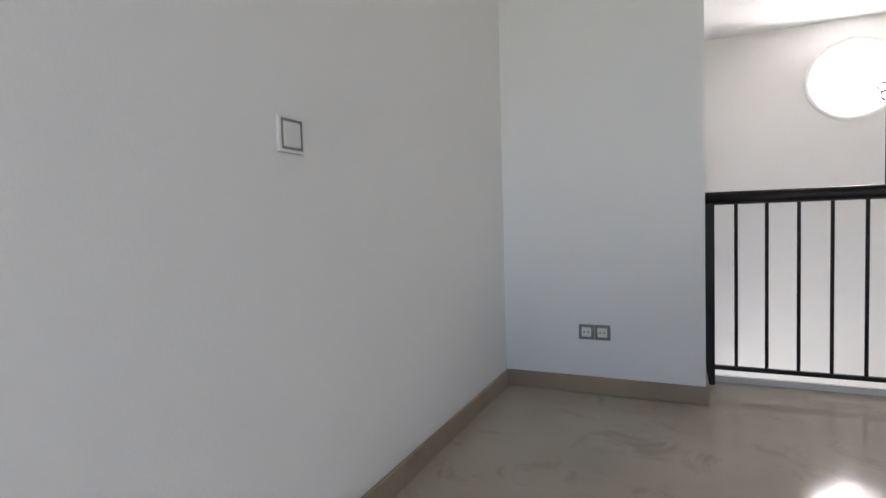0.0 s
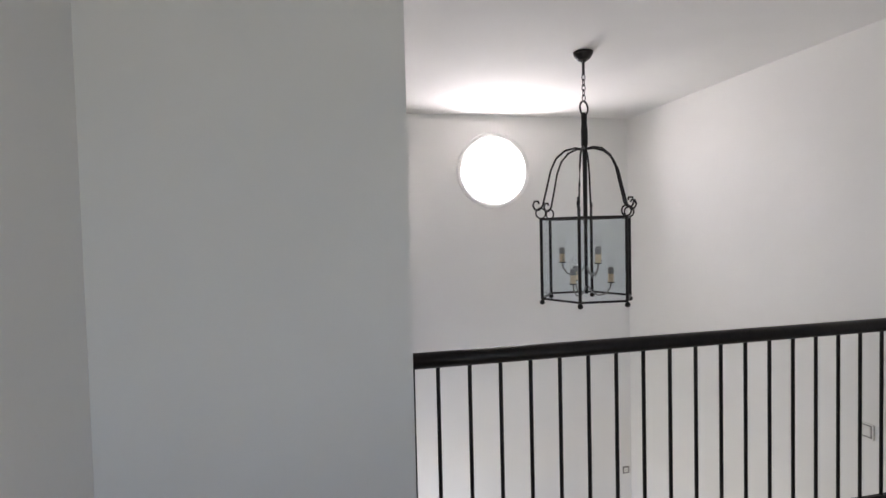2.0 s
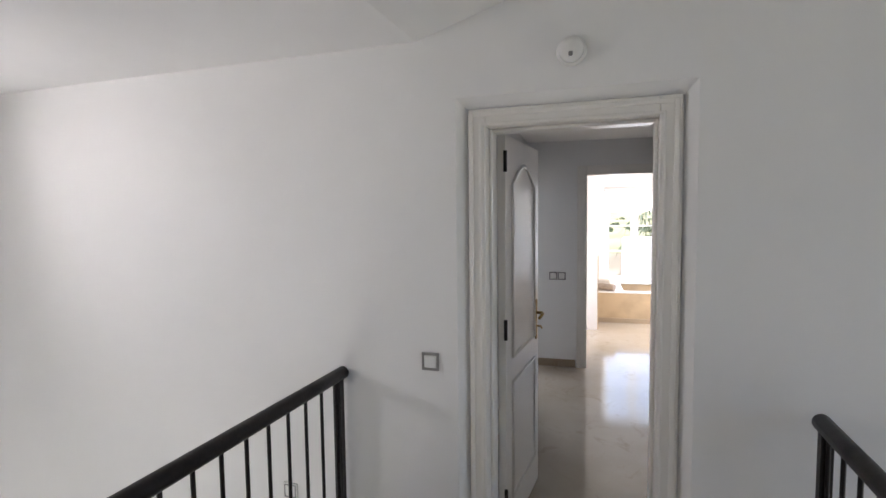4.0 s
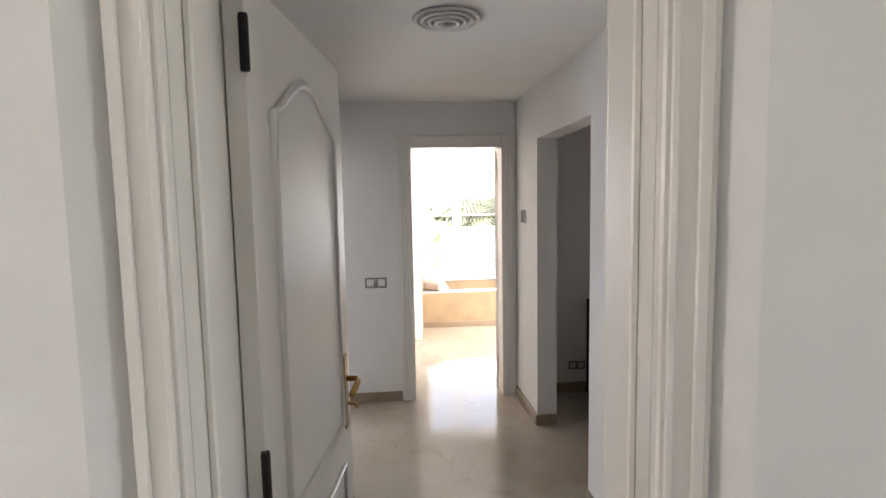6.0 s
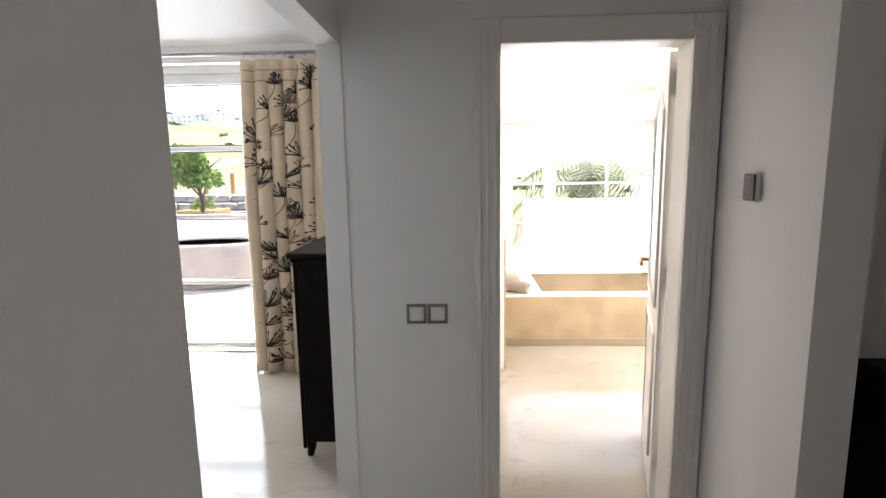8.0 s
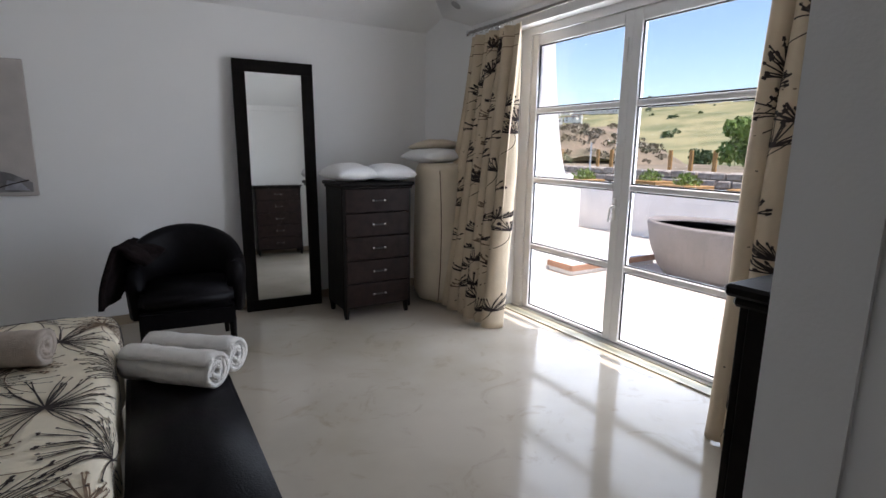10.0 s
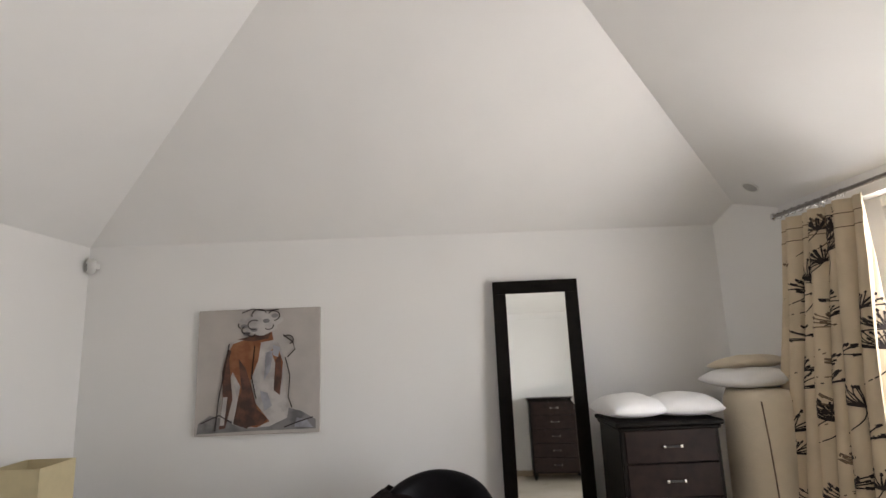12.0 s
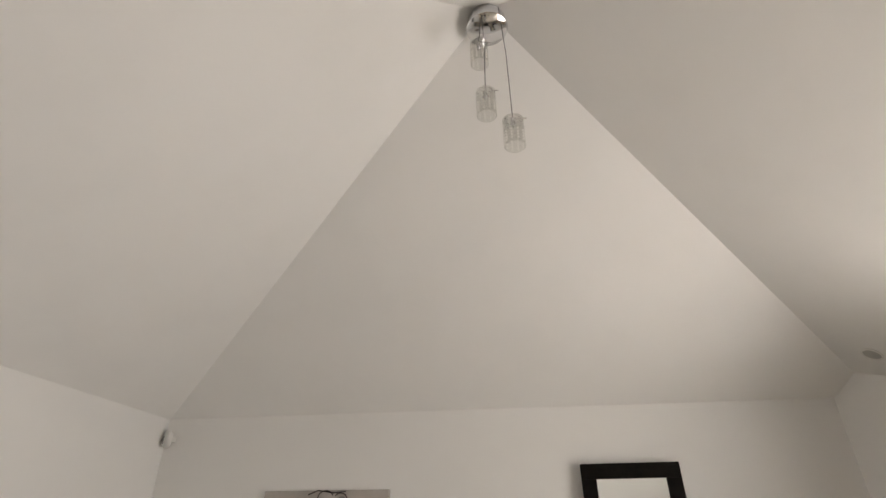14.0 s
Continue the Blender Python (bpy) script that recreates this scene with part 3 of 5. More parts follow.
setting("wall_hall_right", boxes((0.25, HR - 0.14, 0, 1.893, HR, HC), (1.893, HR - 0.14, 2.027, 2.86, HR, HC), (2.86, HR - 0.14, 0, HX, HR, HC)), PAINT, "white wall with an opening to the dressing area")
BD0, BD1 = -0.497, 0.222
setting("wall_hall_far", boxes((HX, BD1 + 0.03, 0, HX + 0.13, HL - 0.005, HC), (HX, -3.2, 0, HX + 0.13, BD0 - 0.03, HC), (HX, BD0 - 0.03, DH + 0.03, HX + 0.13, BD1 + 0.03, HC)), PAINT, "white wall with the bathroom door")
setting("ceiling_hall", boxes((0.25, -3.2, HC, 7.3, HL, HC + 0.15)), CEIL, "flat white hall ceiling", "ceiling")
setting("wall_dressing", boxes((0.25, -3.4, 0, HX + 0.13, -3.2, HC)), PAINT, "white back wall of the dressing area")
# bathroom
setting("wall_bath_left", boxes((HX + 0.13, 0.27, 0, 5.30, 0.34, HC), (5.30, 0.06, 0, 7.3, 0.34, HC)), PAINT, "white bathroom wall")
# the gap in this wall is invented, out of view, for the fill lamp
setting("wall_bath_right", boxes((HX + 0.13, -2.4, 0, 4.1, -2.3, HC), (5.7, -2.4, 0, 7.3, -2.3, HC), (4.1, -2.4, 0, 5.7, -2.3, 0.85), (4.1, -2.4, 2.05, 5.7, -2.3, HC)), PAINT, "white bathroom wall")
WX = 7.1
setting("wall_bath_window", boxes((WX, -2.3, 0, WX + 0.2, 0.06, 0.43), (WX, -2.3, 2.0, WX + 0.2, 0.06, HC), (WX, -0.10, 0.43, WX + 0.2, 0.06, 2.0), (WX, -2.3, 0.43, WX + 0.2, -1.75, 2.0)), PAINT, "white bathroom wall with a wide window")

# ---- structure: bedroom ----
RX0, RX1, RY1, RY0 = 0.353, 5.72, 5.419, 0.82
APEX = Vector((3.139, 3.253, 4.331))
setting("wall_bed_west", boxes((RX0 - 0.04, HL + 0.09, 0, RX0, RY1 + 0.2, 3.2)), PAINT, "white bedroom wall behind the bed")
setting("wall_bed_north", boxes((RX0 - 0.1, RY1, 0, RX1 + 0.3, RY1 + 0.2, 3.0)), PAINT, "long white bedroom wall with a painting and a mirror")
setting("wall_bed_south", boxes((HX + 0.13, RY0 - 0.12, 0, RX1 + 0.3, RY0, 3.0)), PAINT, "white bedroom wall behind the chest")
TY0, TY1, TZ = 2.02, 4.35, 2.46
setting("wall_terrace", boxes((RX1, TY1, 0, RX1 + 0.3, RY1, 3.0), (RX1, RY0, 0, RX1 + 0.3, TY0, 3.0), (RX1, TY0, TZ, RX1 + 0.3, TY1, 3.0), (RX1 + 0.1, TY0, -0.1, RX1 + 0.3, TY1, 0.02)), PAINT, "white wall with the terrace doors")


def corner_chamfer():
    bm = bmesh.new()
    a, b, c = (5.46, RY1), (RX1, 4.98), (RX1, RY1)
    lo = [bm.verts.new((*p, 0)) for p in (a, b, c)]
    hi = [bm.verts.new((*p, 3.0)) for p in (a, b, c)]
    bm.faces.new(lo)
    bm.faces.new(hi)
    for k in range(3):
        bm.faces.new((lo[k], lo[(k + 1) % 3], hi[(k + 1) % 3], hi[k]))
    return bm


setting("wall_corner", corner_chamfer(), PAINT, "white slanted wall piece in the room corner")


def hip_ceiling():
    bm = bmesh.new()
    sn, sw, se = (APEX.z - 2.571) / (RY1 - APEX.y), (APEX.z - 2.571) / (APEX.x - RX0), 0.673
    y0 = RY0 - 0.1
    x0, x1, y1 = RX0 - 0.09, RX1 + 0.25, RY1 + 0.15
    # hip lines run from the apex to where neighbouring planes meet
    def plane_z(x, y):
        return APEX.z - max((y - APEX.y) * sn, (APEX.x - x) * sw, (x - APEX.x) * se, (APEX.y - y) * sn * 0.95)
    corners = []
    for dx, dy in ((-1, -1), (1, -1), (1, 1), (-1, 1)):
        k = (sw if dx < 0 else se) / (sn * (0.95 if dy < 0 else 1.0))
        ex = (x1 - APEX.x) if dx > 0 else (APEX.x - x0)
        ey = ex * k
        corners.append((APEX.x + dx * ex, APEX.y + dy * ey, APEX.z - ex * (sw if dx < 0 else se)))
    ap = bm.verts.new(APEX)
    vs = [bm.verts.new(c) for c in corners]
    for k in range(4):
        bm.faces.new((vs[k], vs[(k + 1) % 4], ap))
    up = [bm.verts.new((c[0], c[1], c[2] + 0.2)) for c in corners]
    apu = bm.verts.new(APEX + Vector((0, 0, 0.2)))
    for k in range(4):
        bm.faces.new((up[(k + 1) % 4], up[k], apu))
        bm.faces.new((vs[k], up[k], up[(k + 1) % 4], vs[(k + 1) % 4]))
    return bm


setting("ceiling_bedroom", hip_ceiling(), CEIL, "white pyramid shaped bedroom ceiling", "ceiling")


# ---- things: hall ----
door_leaf("hall_door", "open white panelled door with brass lever handle", 0.70, pose(0.351, 0.645, 0, 0, 0, -8.0))
skirting("baseboard_hall", (HX - 0.014, BD1 + 0.11, 0, HX, HL - 0.005, 0.08), (2.86, HR, 0, HX - 0.014, HR + 0.014, 0.08), (2.846, HR - 0.14, 0, 2.86, HR + 0.014, 0.08), (OX1 - 0.014, HL - 0.02, 0, OX1, HL + 0.104, 0.08), (0.6, HL - 0.014, 0, OX0, HL, 0.08), (OX0, HL - 0.014, 0, OX0 + 0.014, HL + 0.09, 0.08), (0.55, HR, 0, 1.893, HR + 0.014, 0.08))
skirting("baseboard_dressing", (HX - 0.014, -3.2, 0, HX, HR - 0.14, 0.08))
rocker("hall_switch", "pair of white rocker switches in grey frames", pose(HX, 0.522, 0.975), 2, True)
th = thing("thermostat", "small white thermostat with a dark display", "thermostat", pose(3.193, HR, 1.488))
part("case", box(-0.035, 0, -0.05, 0.035, 0.022, 0.05, 0.004), PLASTIC, th)
part("display", box(-0.034, 0.018, -0.045, 0.034, 0.026, 0.045, 0.003), BLACKPL, th)
cd = thing("ceiling_vent", "round white ceiling air diffuser with rings", "vent", pose(1.62, 0.12, HC))
for k, r in enumerate((0.135, 0.105, 0.075, 0.045)):
    part("ring", lathe([(r, -0.002), (r + 0.012, -0.006 - 0.006 * k), (r + 0.002, -0.016 - 0.006 * k), (r - 0.010, -0.008 - 0.004 * k)], 32, hoop=True), PLASTIC, cd, "", True)

# bathroom door
fb = thing("bathroom_door_frame", "white lacquered bathroom door frame", "door frame")
fb["kind"] = "structure"
part("casing", boxes((HX - 0.020, BD1, 0, HX, BD1 + 0.10, DH + 0.095), bevel=0.004), LACQUER, fb)
part("casing", boxes((HX - 0.020, BD0 - 0.115, 0, HX, BD0, DH + 0.095), bevel=0.004), LACQUER, fb)
part("head_casing", boxes((HX - 0.020, BD0, DH, HX, BD1, DH + 0.095), bevel=0.004), LACQUER, fb)
for y in (BD1 + 0.02, BD1 + 0.05, BD1 + 0.08, BD0 - 0.03, BD0 - 0.06, BD0 - 0.09):
    part("flute", box(HX - 0.026, y - 0.006, 0.0, HX - 0.020, y + 0.006, DH + 0.05, 0.002), LACQUER, fb)
part("jamb", boxes((HX, BD1, 0, HX + 0.13, BD1 + 0.03, DH + 0.03)), LACQUER, fb)
part("jamb", boxes((HX, BD0 - 0.03, 0, HX + 0.13, BD0, DH + 0.03)), LACQUER, fb)
part("head_jamb", boxes((HX, BD0, DH, HX + 0.13, BD1, DH + 0.03)), LACQUER, fb)
bdl = door_leaf("bathroom_door", "open white bathroom door on dark hinges", 0.70, pose(HX + 0.15, BD0 + 0.0, 0, 0, 0, -16))

# dressing area
con = thing("console_table", "black wooden console table against the wall", "table", pose(3.20, -1.65, 0))
part("tabletop", box(-0.24, -0.45, 0.72, 0.245, 0.45, 0.79, 0.004), DARKWOOD, con)
for y in (-0.41, 0.41):
    part("leg_panel", box(-0.23, y - 0.04, 0.0, 0.24, y + 0.04, 0.72, 0.004), DARKWOOD, con)
st = thing("stool", "dark cube stool under the console", "stool", pose(3.15, -1.72, 0))
part("seat", box(-0.2, -0.2, 0.38, 0.2, 0.2, 0.48, 0.03, seg=3), LEATHER, st, "", True)
part("base", box(-0.19, -0.19, 0.0, 0.19, 0.19, 0.38, 0.01), LEATHER, st)
wm = thing("wall_mirror", "black framed mirror above the console", "mirror", pose(HX, -1.75, 1.34))
part("frame", boxes((-0.03, -0.38, -0.51, 0, 0.38, -0.39), (-0.03, -0.38, 0.39, 0, 0.38, 0.51), (-0.03, -0.38, -0.39, 0, -0.26, 0.39), (-0.03, 0.26, -0.39, 0, 0.38, 0.39), bevel=0.003), DARKWOOD, wm)
part("mirror_glass", box(-0.012, -0.26, -0.39, -0.004, 0.26, 0.39), MIRROR, wm)
socket("wall_socket", "grey double socket low on the wall", pose(HX, -1.13, 0.222))

# bathroom
tubt = thing("bathtub", "built-in white bathtub in a beige tiled surround", "bathtub", pose(5.86, 0, 0))
part("surround", boxes((0, -2.3, 0, 0.12, 0.06, 0.44), (1.06, -2.3, 0, 1.24, 0.06, 0.44), (0.12, -0.30, 0, 1.06, 0.06, 0.44), (0.12, -2.3, 0, 1.06, -2.1, 0.44)), TILE, tubt, "beige tiled surround")
part("basin", boxes((0.12, -2.1, 0.02, 1.06, -0.30, 0.10), bevel=0.02), PLASTIC, tubt)
part("rim", boxes((0.0, -2.3, 0.44, 0.16, 0.06, 0.456), (1.02, -2.3, 0.44, 1.24, 0.06, 0.456), (0.16, -0.34, 0.44, 1.02, 0.06, 0.456), (0.16, -2.3, 0.44, 1.02, -2.06, 0.456), bevel=0.005), PLASTIC, tubt, "white enamel rim")
tw = thing("tile_wainscot", "beige wall tiles beside the bath", "tiles")
tw["kind"] = "structure"
for i in range(6):
    for j in range(2):
        part("tile", box(5.30 + i * 0.302, 0.048, 0.003 + j * 0.52, 5.60 + i * 0.302, 0.0595, 0.52 + j * 0.52, 0.002), TILE, tw)
for x in (5.865,):
    skirting("baseboard_bath", (5.846, -2.3, 0, 5.86, 0.048, 0.07))


def roll_towel(name, label, m, length, r, material, turns=3.2, group=""):
    """A rolled towel lying along x: a spiral sheet with thickness."""
    t = thing(name, label, "towel", m, group)
    bm = bmesh.new()
    n, cols, w = int(turns * 22), 14, r / turns * 0.50
    sides = []
    for k in range(n + 1):
        a = 2 * math.pi * turns * k / n
        rr = r * (0.16 + 0.84 * k / n)
        for d in (-w, w):
            row = []
            for c in range(cols + 1):
                f = c / cols
                wob = noise.noise((c * 0.45, k * 0.11, r * 20)) * 0.007
                q = max(0.004, rr + d * 0.98 + wob)
                e = (f - 0.5) * length * (1.0 + 0.035 * (1 - k / n) * math.sin(k * 0.5))
                row.append(bm.verts.new((e + 0.004 * noise.noise((k * 0.3, c, 3)), q * math.cos(a), 0.92 * q * math.sin(a))))
            sides.append(row)
    for k in range(n):
        i0, o0, i1, o1 = sides[2 * k], sides[2 * k + 1], sides[2 * k + 2], sides[2 * k + 3]
        for c in range(cols):
            bm.faces.new((o0[c], o0[c + 1], o1[c + 1], o1[c]))
            bm.faces.new((i0[c], i1[c], i1[c + 1], i0[c + 1]))
        for c in (0, cols):
            bm.faces.new((i0[c], o0[c], o1[c], i1[c]))
    for k in (0, n):
        for c in range(cols):
            bm.faces.new((sides[2 * k][c], sides[2 * k + 1][c], sides[2 * k + 1][c + 1], sides[2 * k][c + 1]))
    part("towel_roll", bm, material, t, "", True)
    return t


roll_towel("bath_towel", "small rolled beige towel on the bath edge", pose(6.0, -0.10, 0.505, 0, 0, 60), 0.24, 0.052, TOWEL, 2.5)
roll_towel("bath_towel", "small rolled white towel behind the beige one", pose(6.25, -0.09, 0.53, 0, 0, 60), 0.24, 0.075, TOWELW, 2.5)

# bathroom window
bw = thing("bathroom_window", "wide white framed bathroom window with glazing bars", "window")
fr = [(WX + 0.02, -1.75, 0.43, WX + 0.08, -0.10, 0.50), (WX + 0.02, -1.75, 1.93, WX + 0.08, -0.10, 2.0), (WX + 0.02, -0.17, 0.50, WX + 0.08, -0.10, 1.93), (WX + 0.02, -1.75, 0.50, WX + 0.08, -1.68, 1.93), (WX + 0.015, -0.64, 0.50, WX + 0.085, -0.52, 1.93)]
for r in fr:
    part("frame", box(*r, bevel=0.004), PVC, bw)
for z in (0.97, 1.40, 1.74):
    part("glazing_bar", box(WX + 0.035, -1.68, z - 0.012, WX + 0.065, -0.64, z + 0.012), PVC, bw)
    part("glazing_bar", box(WX + 0.035, -0.52, z - 0.012, WX + 0.065, -0.17, z + 0.012), PVC, bw)
part("glazing_bar", box(WX + 0.03, -1.21, 0.50, WX + 0.07, -1.185, 1.93), PVC, bw)
for y0, y1 in ((-1.68, -0.64), (-0.52, -0.17)):
    p = part("pane", box(WX + 0.048, y0, 0.50, WX + 0.052, y1, 1.93), GLASS, bw)
    p.visible_shadow = False
bl = thing("roller_blind", "white roller blind rolled up above the window", "blind", pose(WX - 0.03, -0.9, 2.02))
part("blind_roll", tube([(0, -0.82, 0), (0, 0.82, 0)], 0.028, 14), SHEET, bl, "", True)
part("blind_edge", box(-0.004, -0.80, -0.12, 0.004, 0.80, -0.02, 0.002), SHEET, bl)


# ---- things: bedroom ----
def stroke(bm, surf, uv, w, lift=0.003):
    """A thin printed line on a cloth along (u, v) points."""
    prev = None
    for k, (u, v) in enumerate(uv):
        p, q = surf(u, v), None
        du = (surf(u + 0.003, v) - p)
        dv = (surf(u, v + 0.003) - p)
        nrm = du.cross(dv)
        nrm = nrm.normalized() if nrm.length > 1e-12 else Vector((0, 0, 1))
        u2, v2 = uv[min(k + 1, len(uv) - 1)]
        u1, v1 = uv[max(k - 1, 0)]
        d = surf(u2, v2) - surf(u1, v1)
        sd = d.cross(nrm)
        sd = sd.normalized() * w if sd.length > 1e-9 else Vector((w, 0, 0))
        ws = 1.0 if k < len(uv) - 1 else 0.6
        cur = (bm.verts.new(p + sd * ws + nrm * lift), bm.verts.new(p - sd * ws + nrm * lift))
        if prev:
            bm.faces.new((prev[0], prev[1], cur[1], cur[0]))
        prev = cur


def burst(bm, surf, u, v, su, sv, size, rng, n=34, w=0.0022, lift=0.003, stem=True, spread=(0.0, 2 * math.pi), fine=4):
    """A dandelion head: fine rays with dots at their ends, and a stem."""
    for k in range(n):
        a = spread[0] + (spread[1] - spread[0]) * (k + rng.uniform(-0.5, 0.5)) / n
        L = size * rng.uniform(0.55, 1.0)
        bend = rng.uniform(-0.25, 0.25)
        pts = []
        for j in range(fine + 1):
            f = j / fine
            b = a + bend * f
            pts.append((u + L * f * math.cos(b) / su, v + L * f * math.sin(b) / sv))
        if any(not (0.012 < p[0] < 0.985 and 0.012 < p[1] < 0.985) for p in pts):
            continue
        stroke(bm, surf, pts, w, lift)
        e = pts[-1]
        r = w * rng.uniform(1.6, 3.0)
        stroke(bm, surf, [(e[0] - r * math.cos(a) / su, e[1] - r * math.sin(a) / sv), (e[0] + r * math.cos(a) / su, e[1] + r * math.sin(a) / sv)], r, lift + 0.0006)
    if stem:
        a = rng.uniform(-0.5, 0.5) - math.pi / 2
        pts = []
        for j in range(9):
            f = j / 8
            b = a + 0.8 * f
            pts.append((u + 1.9 * size * f * math.cos(b) / su, v + 1.9 * size * f * math.sin(b) / sv))
        pts = [p for p in pts if 0.012 < p[0] < 0.985 and 0.012 < p[1] < 0.985]
        if len(pts) > 2:
            stroke(bm, surf, pts, w * 0.9, lift)


def curtain(name, label, yt0, yt1, yb0, yb1, xt, xb, seed, folds=6):
    """A gathered floor-length curtain; it hangs in folds from a header tape."""
    c = thing(name, label, "curtain")
    H = 2.44

    def surf(u, v):
        z = 0.012 + H * v
        g = min(1, max(0, (1 - v)))
        y = (yt0 + (yt1 - yt0) * u) * (1 - g ** 1.2) + (yb0 + (yb1 - yb0) * u) * g ** 1.2
        x = xt + (xb - xt) * g ** 1.4
        ph = 2 * math.pi * folds * u + 0.7 * math.sin(3 * v + seed)
        amp = 0.018 + 0.062 * min(1, g * 2.2)
        x += amp * math.sin(ph) + 0.02 * math.sin(ph * 0.5 + 2 * v + seed)
        y += amp * 0.5 * math.cos(ph) * (1 if g > 0.06 else 0.3)
        x += 0.008 * noise.noise((u * 6, v * 5, seed))
        return Vector((x, y, z))
    part("cloth", grid(surf, 120, 40, 0.003), LINEN, c, "cream printed cloth in soft folds", True)
    tape = bmesh.new()
    for z in (0.93, 0.965):
        stroke(tape, surf, [(0.015 + 0.97 * k / 90, z) for k in range(91)], 0.003, -0.006)
    part("header_stitching", tape, INK2, c)
    rng = random.Random(seed)
    for material, nm, count, lift in ((INK, "dark_print", 46, -0.006), (INK2, "brown_print", 9, -0.0055)):
        for side in (1, -1):
            pr = bmesh.new()
            rng2 = random.Random(seed + (0 if nm == "dark_print" else 50))
            for k in range(count):
                u, v = rng2.uniform(0.06, 0.94), (k + rng2.uniform(0.2, 0.8)) / count
                burst(pr, surf, u, v, 1.5, H, rng2.uniform(0.09, 0.16), rng2, 19, 0.0036, lift if side > 0 else -lift - 0.001, True, (0.15, 3.0), 12)
            part(nm, pr, material, c)
    return c


curtain("curtain", "cream curtain with dark dandelion print beside the terrace door", 4.08, 4.82, 3.83, 4.78, 5.61, 5.28, 3, 7)
curtain("curtain", "cream curtain with dark dandelion print behind the chest", 1.42, 2.12, 1.36, 2.02, 5.61, 5.30, 8)
rod = thing("curtain_rod", "long metal curtain rod with rings and finials", "curtain rod", pose(5.61, 0, 2.50))
part("rod", tube([(0, 1.36, 0), (0, 4.88, 0)], 0.013, 12), mat("brushed_steel", (0.35, 0.32, 0.29), 0.35, 0.9), rod, "", True)
for y in (1.36, 4.88):
    part("finial", lathe([(0.0, -0.03), (0.018, -0.018), (0.020, 0.0), (0.014, 0.02), (0.0, 0.028)], 12, (0, y, 0)), CHROME, rod, "", True)
for y in (1.75, 3.18, 4.55):
    part("bracket", boxes((0, y - 0.008, -0.006, 0.11, y + 0.008, 0.006), (0.10, y - 0.02, -0.04, 0.11, y + 0.02, 0.04)), CHROME, rod)
me = mesh_of("curtain_ring", tube([(0.022 * math.cos(a), 0, 0.022 * math.sin(a) - 0.006) for a in [2 * math.pi * j / 16 for j in range(17)]], 0.003, 6), CHROME)
for k in range(9):
    for y0, y1 in ((4.24, 4.82), (1.44, 2.10)):
        o = new("curtain_ring", me)
        o.parent, o.location = rod, (0, y0 + (y1 - y0) * k / 8, 0)


# terrace doors
def terrace_leaf(name, y0, y1, handle):
    """A glazed leaf with three cross bars; y0 < y1 are the edges of its glass."""
    d = thing(name, "white glazed terrace door leaf with cross bars", "door", group="terrace door leaves")
    X0, X1, s = 5.845, 5.905, 0.075
    for a, b in ((y0 - s, y0), (y1, y1 + s)):
        part("stile", box(X0, a, 0.025, X1, b, TZ - 0.065, 0.004), PVC, d)
    part("bottom_rail", box(X0, y0, 0.025, X1, y1, 0.050, 0.003), PVC, d)
    part("top_rail", box(X0, y0, 2.31, X1, y1, TZ - 0.065, 0.004), PVC, d)
    for z in (0.600, 1.190, 1.775):
        part("glazing_bar", box(X0 + 0.004, y0, z - 0.022, X1 - 0.004, y1, z + 0.022, 0.006), PVC, d)
    for z0, z1 in ((0.050, 0.578), (0.622, 1.168), (1.212, 1.753), (1.797, 2.31)):
        p = part("pane", box(5.873, y0, z0, 5.877, y1, z1), GLASS, d)
        p.visible_shadow = False
        g = bmesh.new()
        for r in ((y0, z0, y1, z0 + 0.010), (y0, z1 - 0.010, y1, z1), (y0, z0, y0 + 0.010, z1), (y1 - 0.010, z0, y1, z1)):
            box(5.862, r[0], r[1], 5.872, r[2], r[3], bm=g)
        part("gasket", g, BLACKPL, d)
    if handle:
        h = part("handle_plate", box(X0 - 0.010, y0 - 0.05, 0.95, X0, y0 - 0.022, 1.11, 0.004), PLASTIC, d)
        part("lever", tube([(X0 - 0.01, y0 - 0.036, 1.05), (X0 - 0.045, y0 - 0.036, 1.05), (X0 - 0.050, y0 - 0.032, 1.03), (X0 - 0.050, y0 - 0.022, 0.94)], 0.009, 8), PLASTIC, h, "", True)
        part("bolt", box(X0 - 0.012, y0 - 0.05, 2.05, X0, y0 - 0.025, 2.22, 0.004), PLASTIC, d)
    return d


terrace_leaf("terrace_door", 3.256, 4.152, True)
terrace_leaf("terrace_door", 2.21, 3.107, False)
tf = thing("terrace_door_frame", "white terrace door frame", "door frame")
tf["kind"] = "structure"
for r in ((5.83, 4.229, 0.02, 5.92, TY1, TZ), (5.83, TY0, 0.02, 5.92, 2.133, TZ), (5.83, 2.133, TZ - 0.063, 5.92, 4.229, TZ)):
    part("frame", box(*r, bevel=0.003), PVC, tf)
part("threshold", box(5.80, 2.133, 0.0205, 5.94, 4.229, 0.0235, 0.0), CHROME, tf)
setting("door_sill", boxes((5.70, TY0, 0.002, 5.80, TY1, 0.012)), mat("sill_stone", (0.45, 0.42, 0.30), 0.4, 0, 0.1, 8), "narrow pale stone sill at the terrace door", "sill")


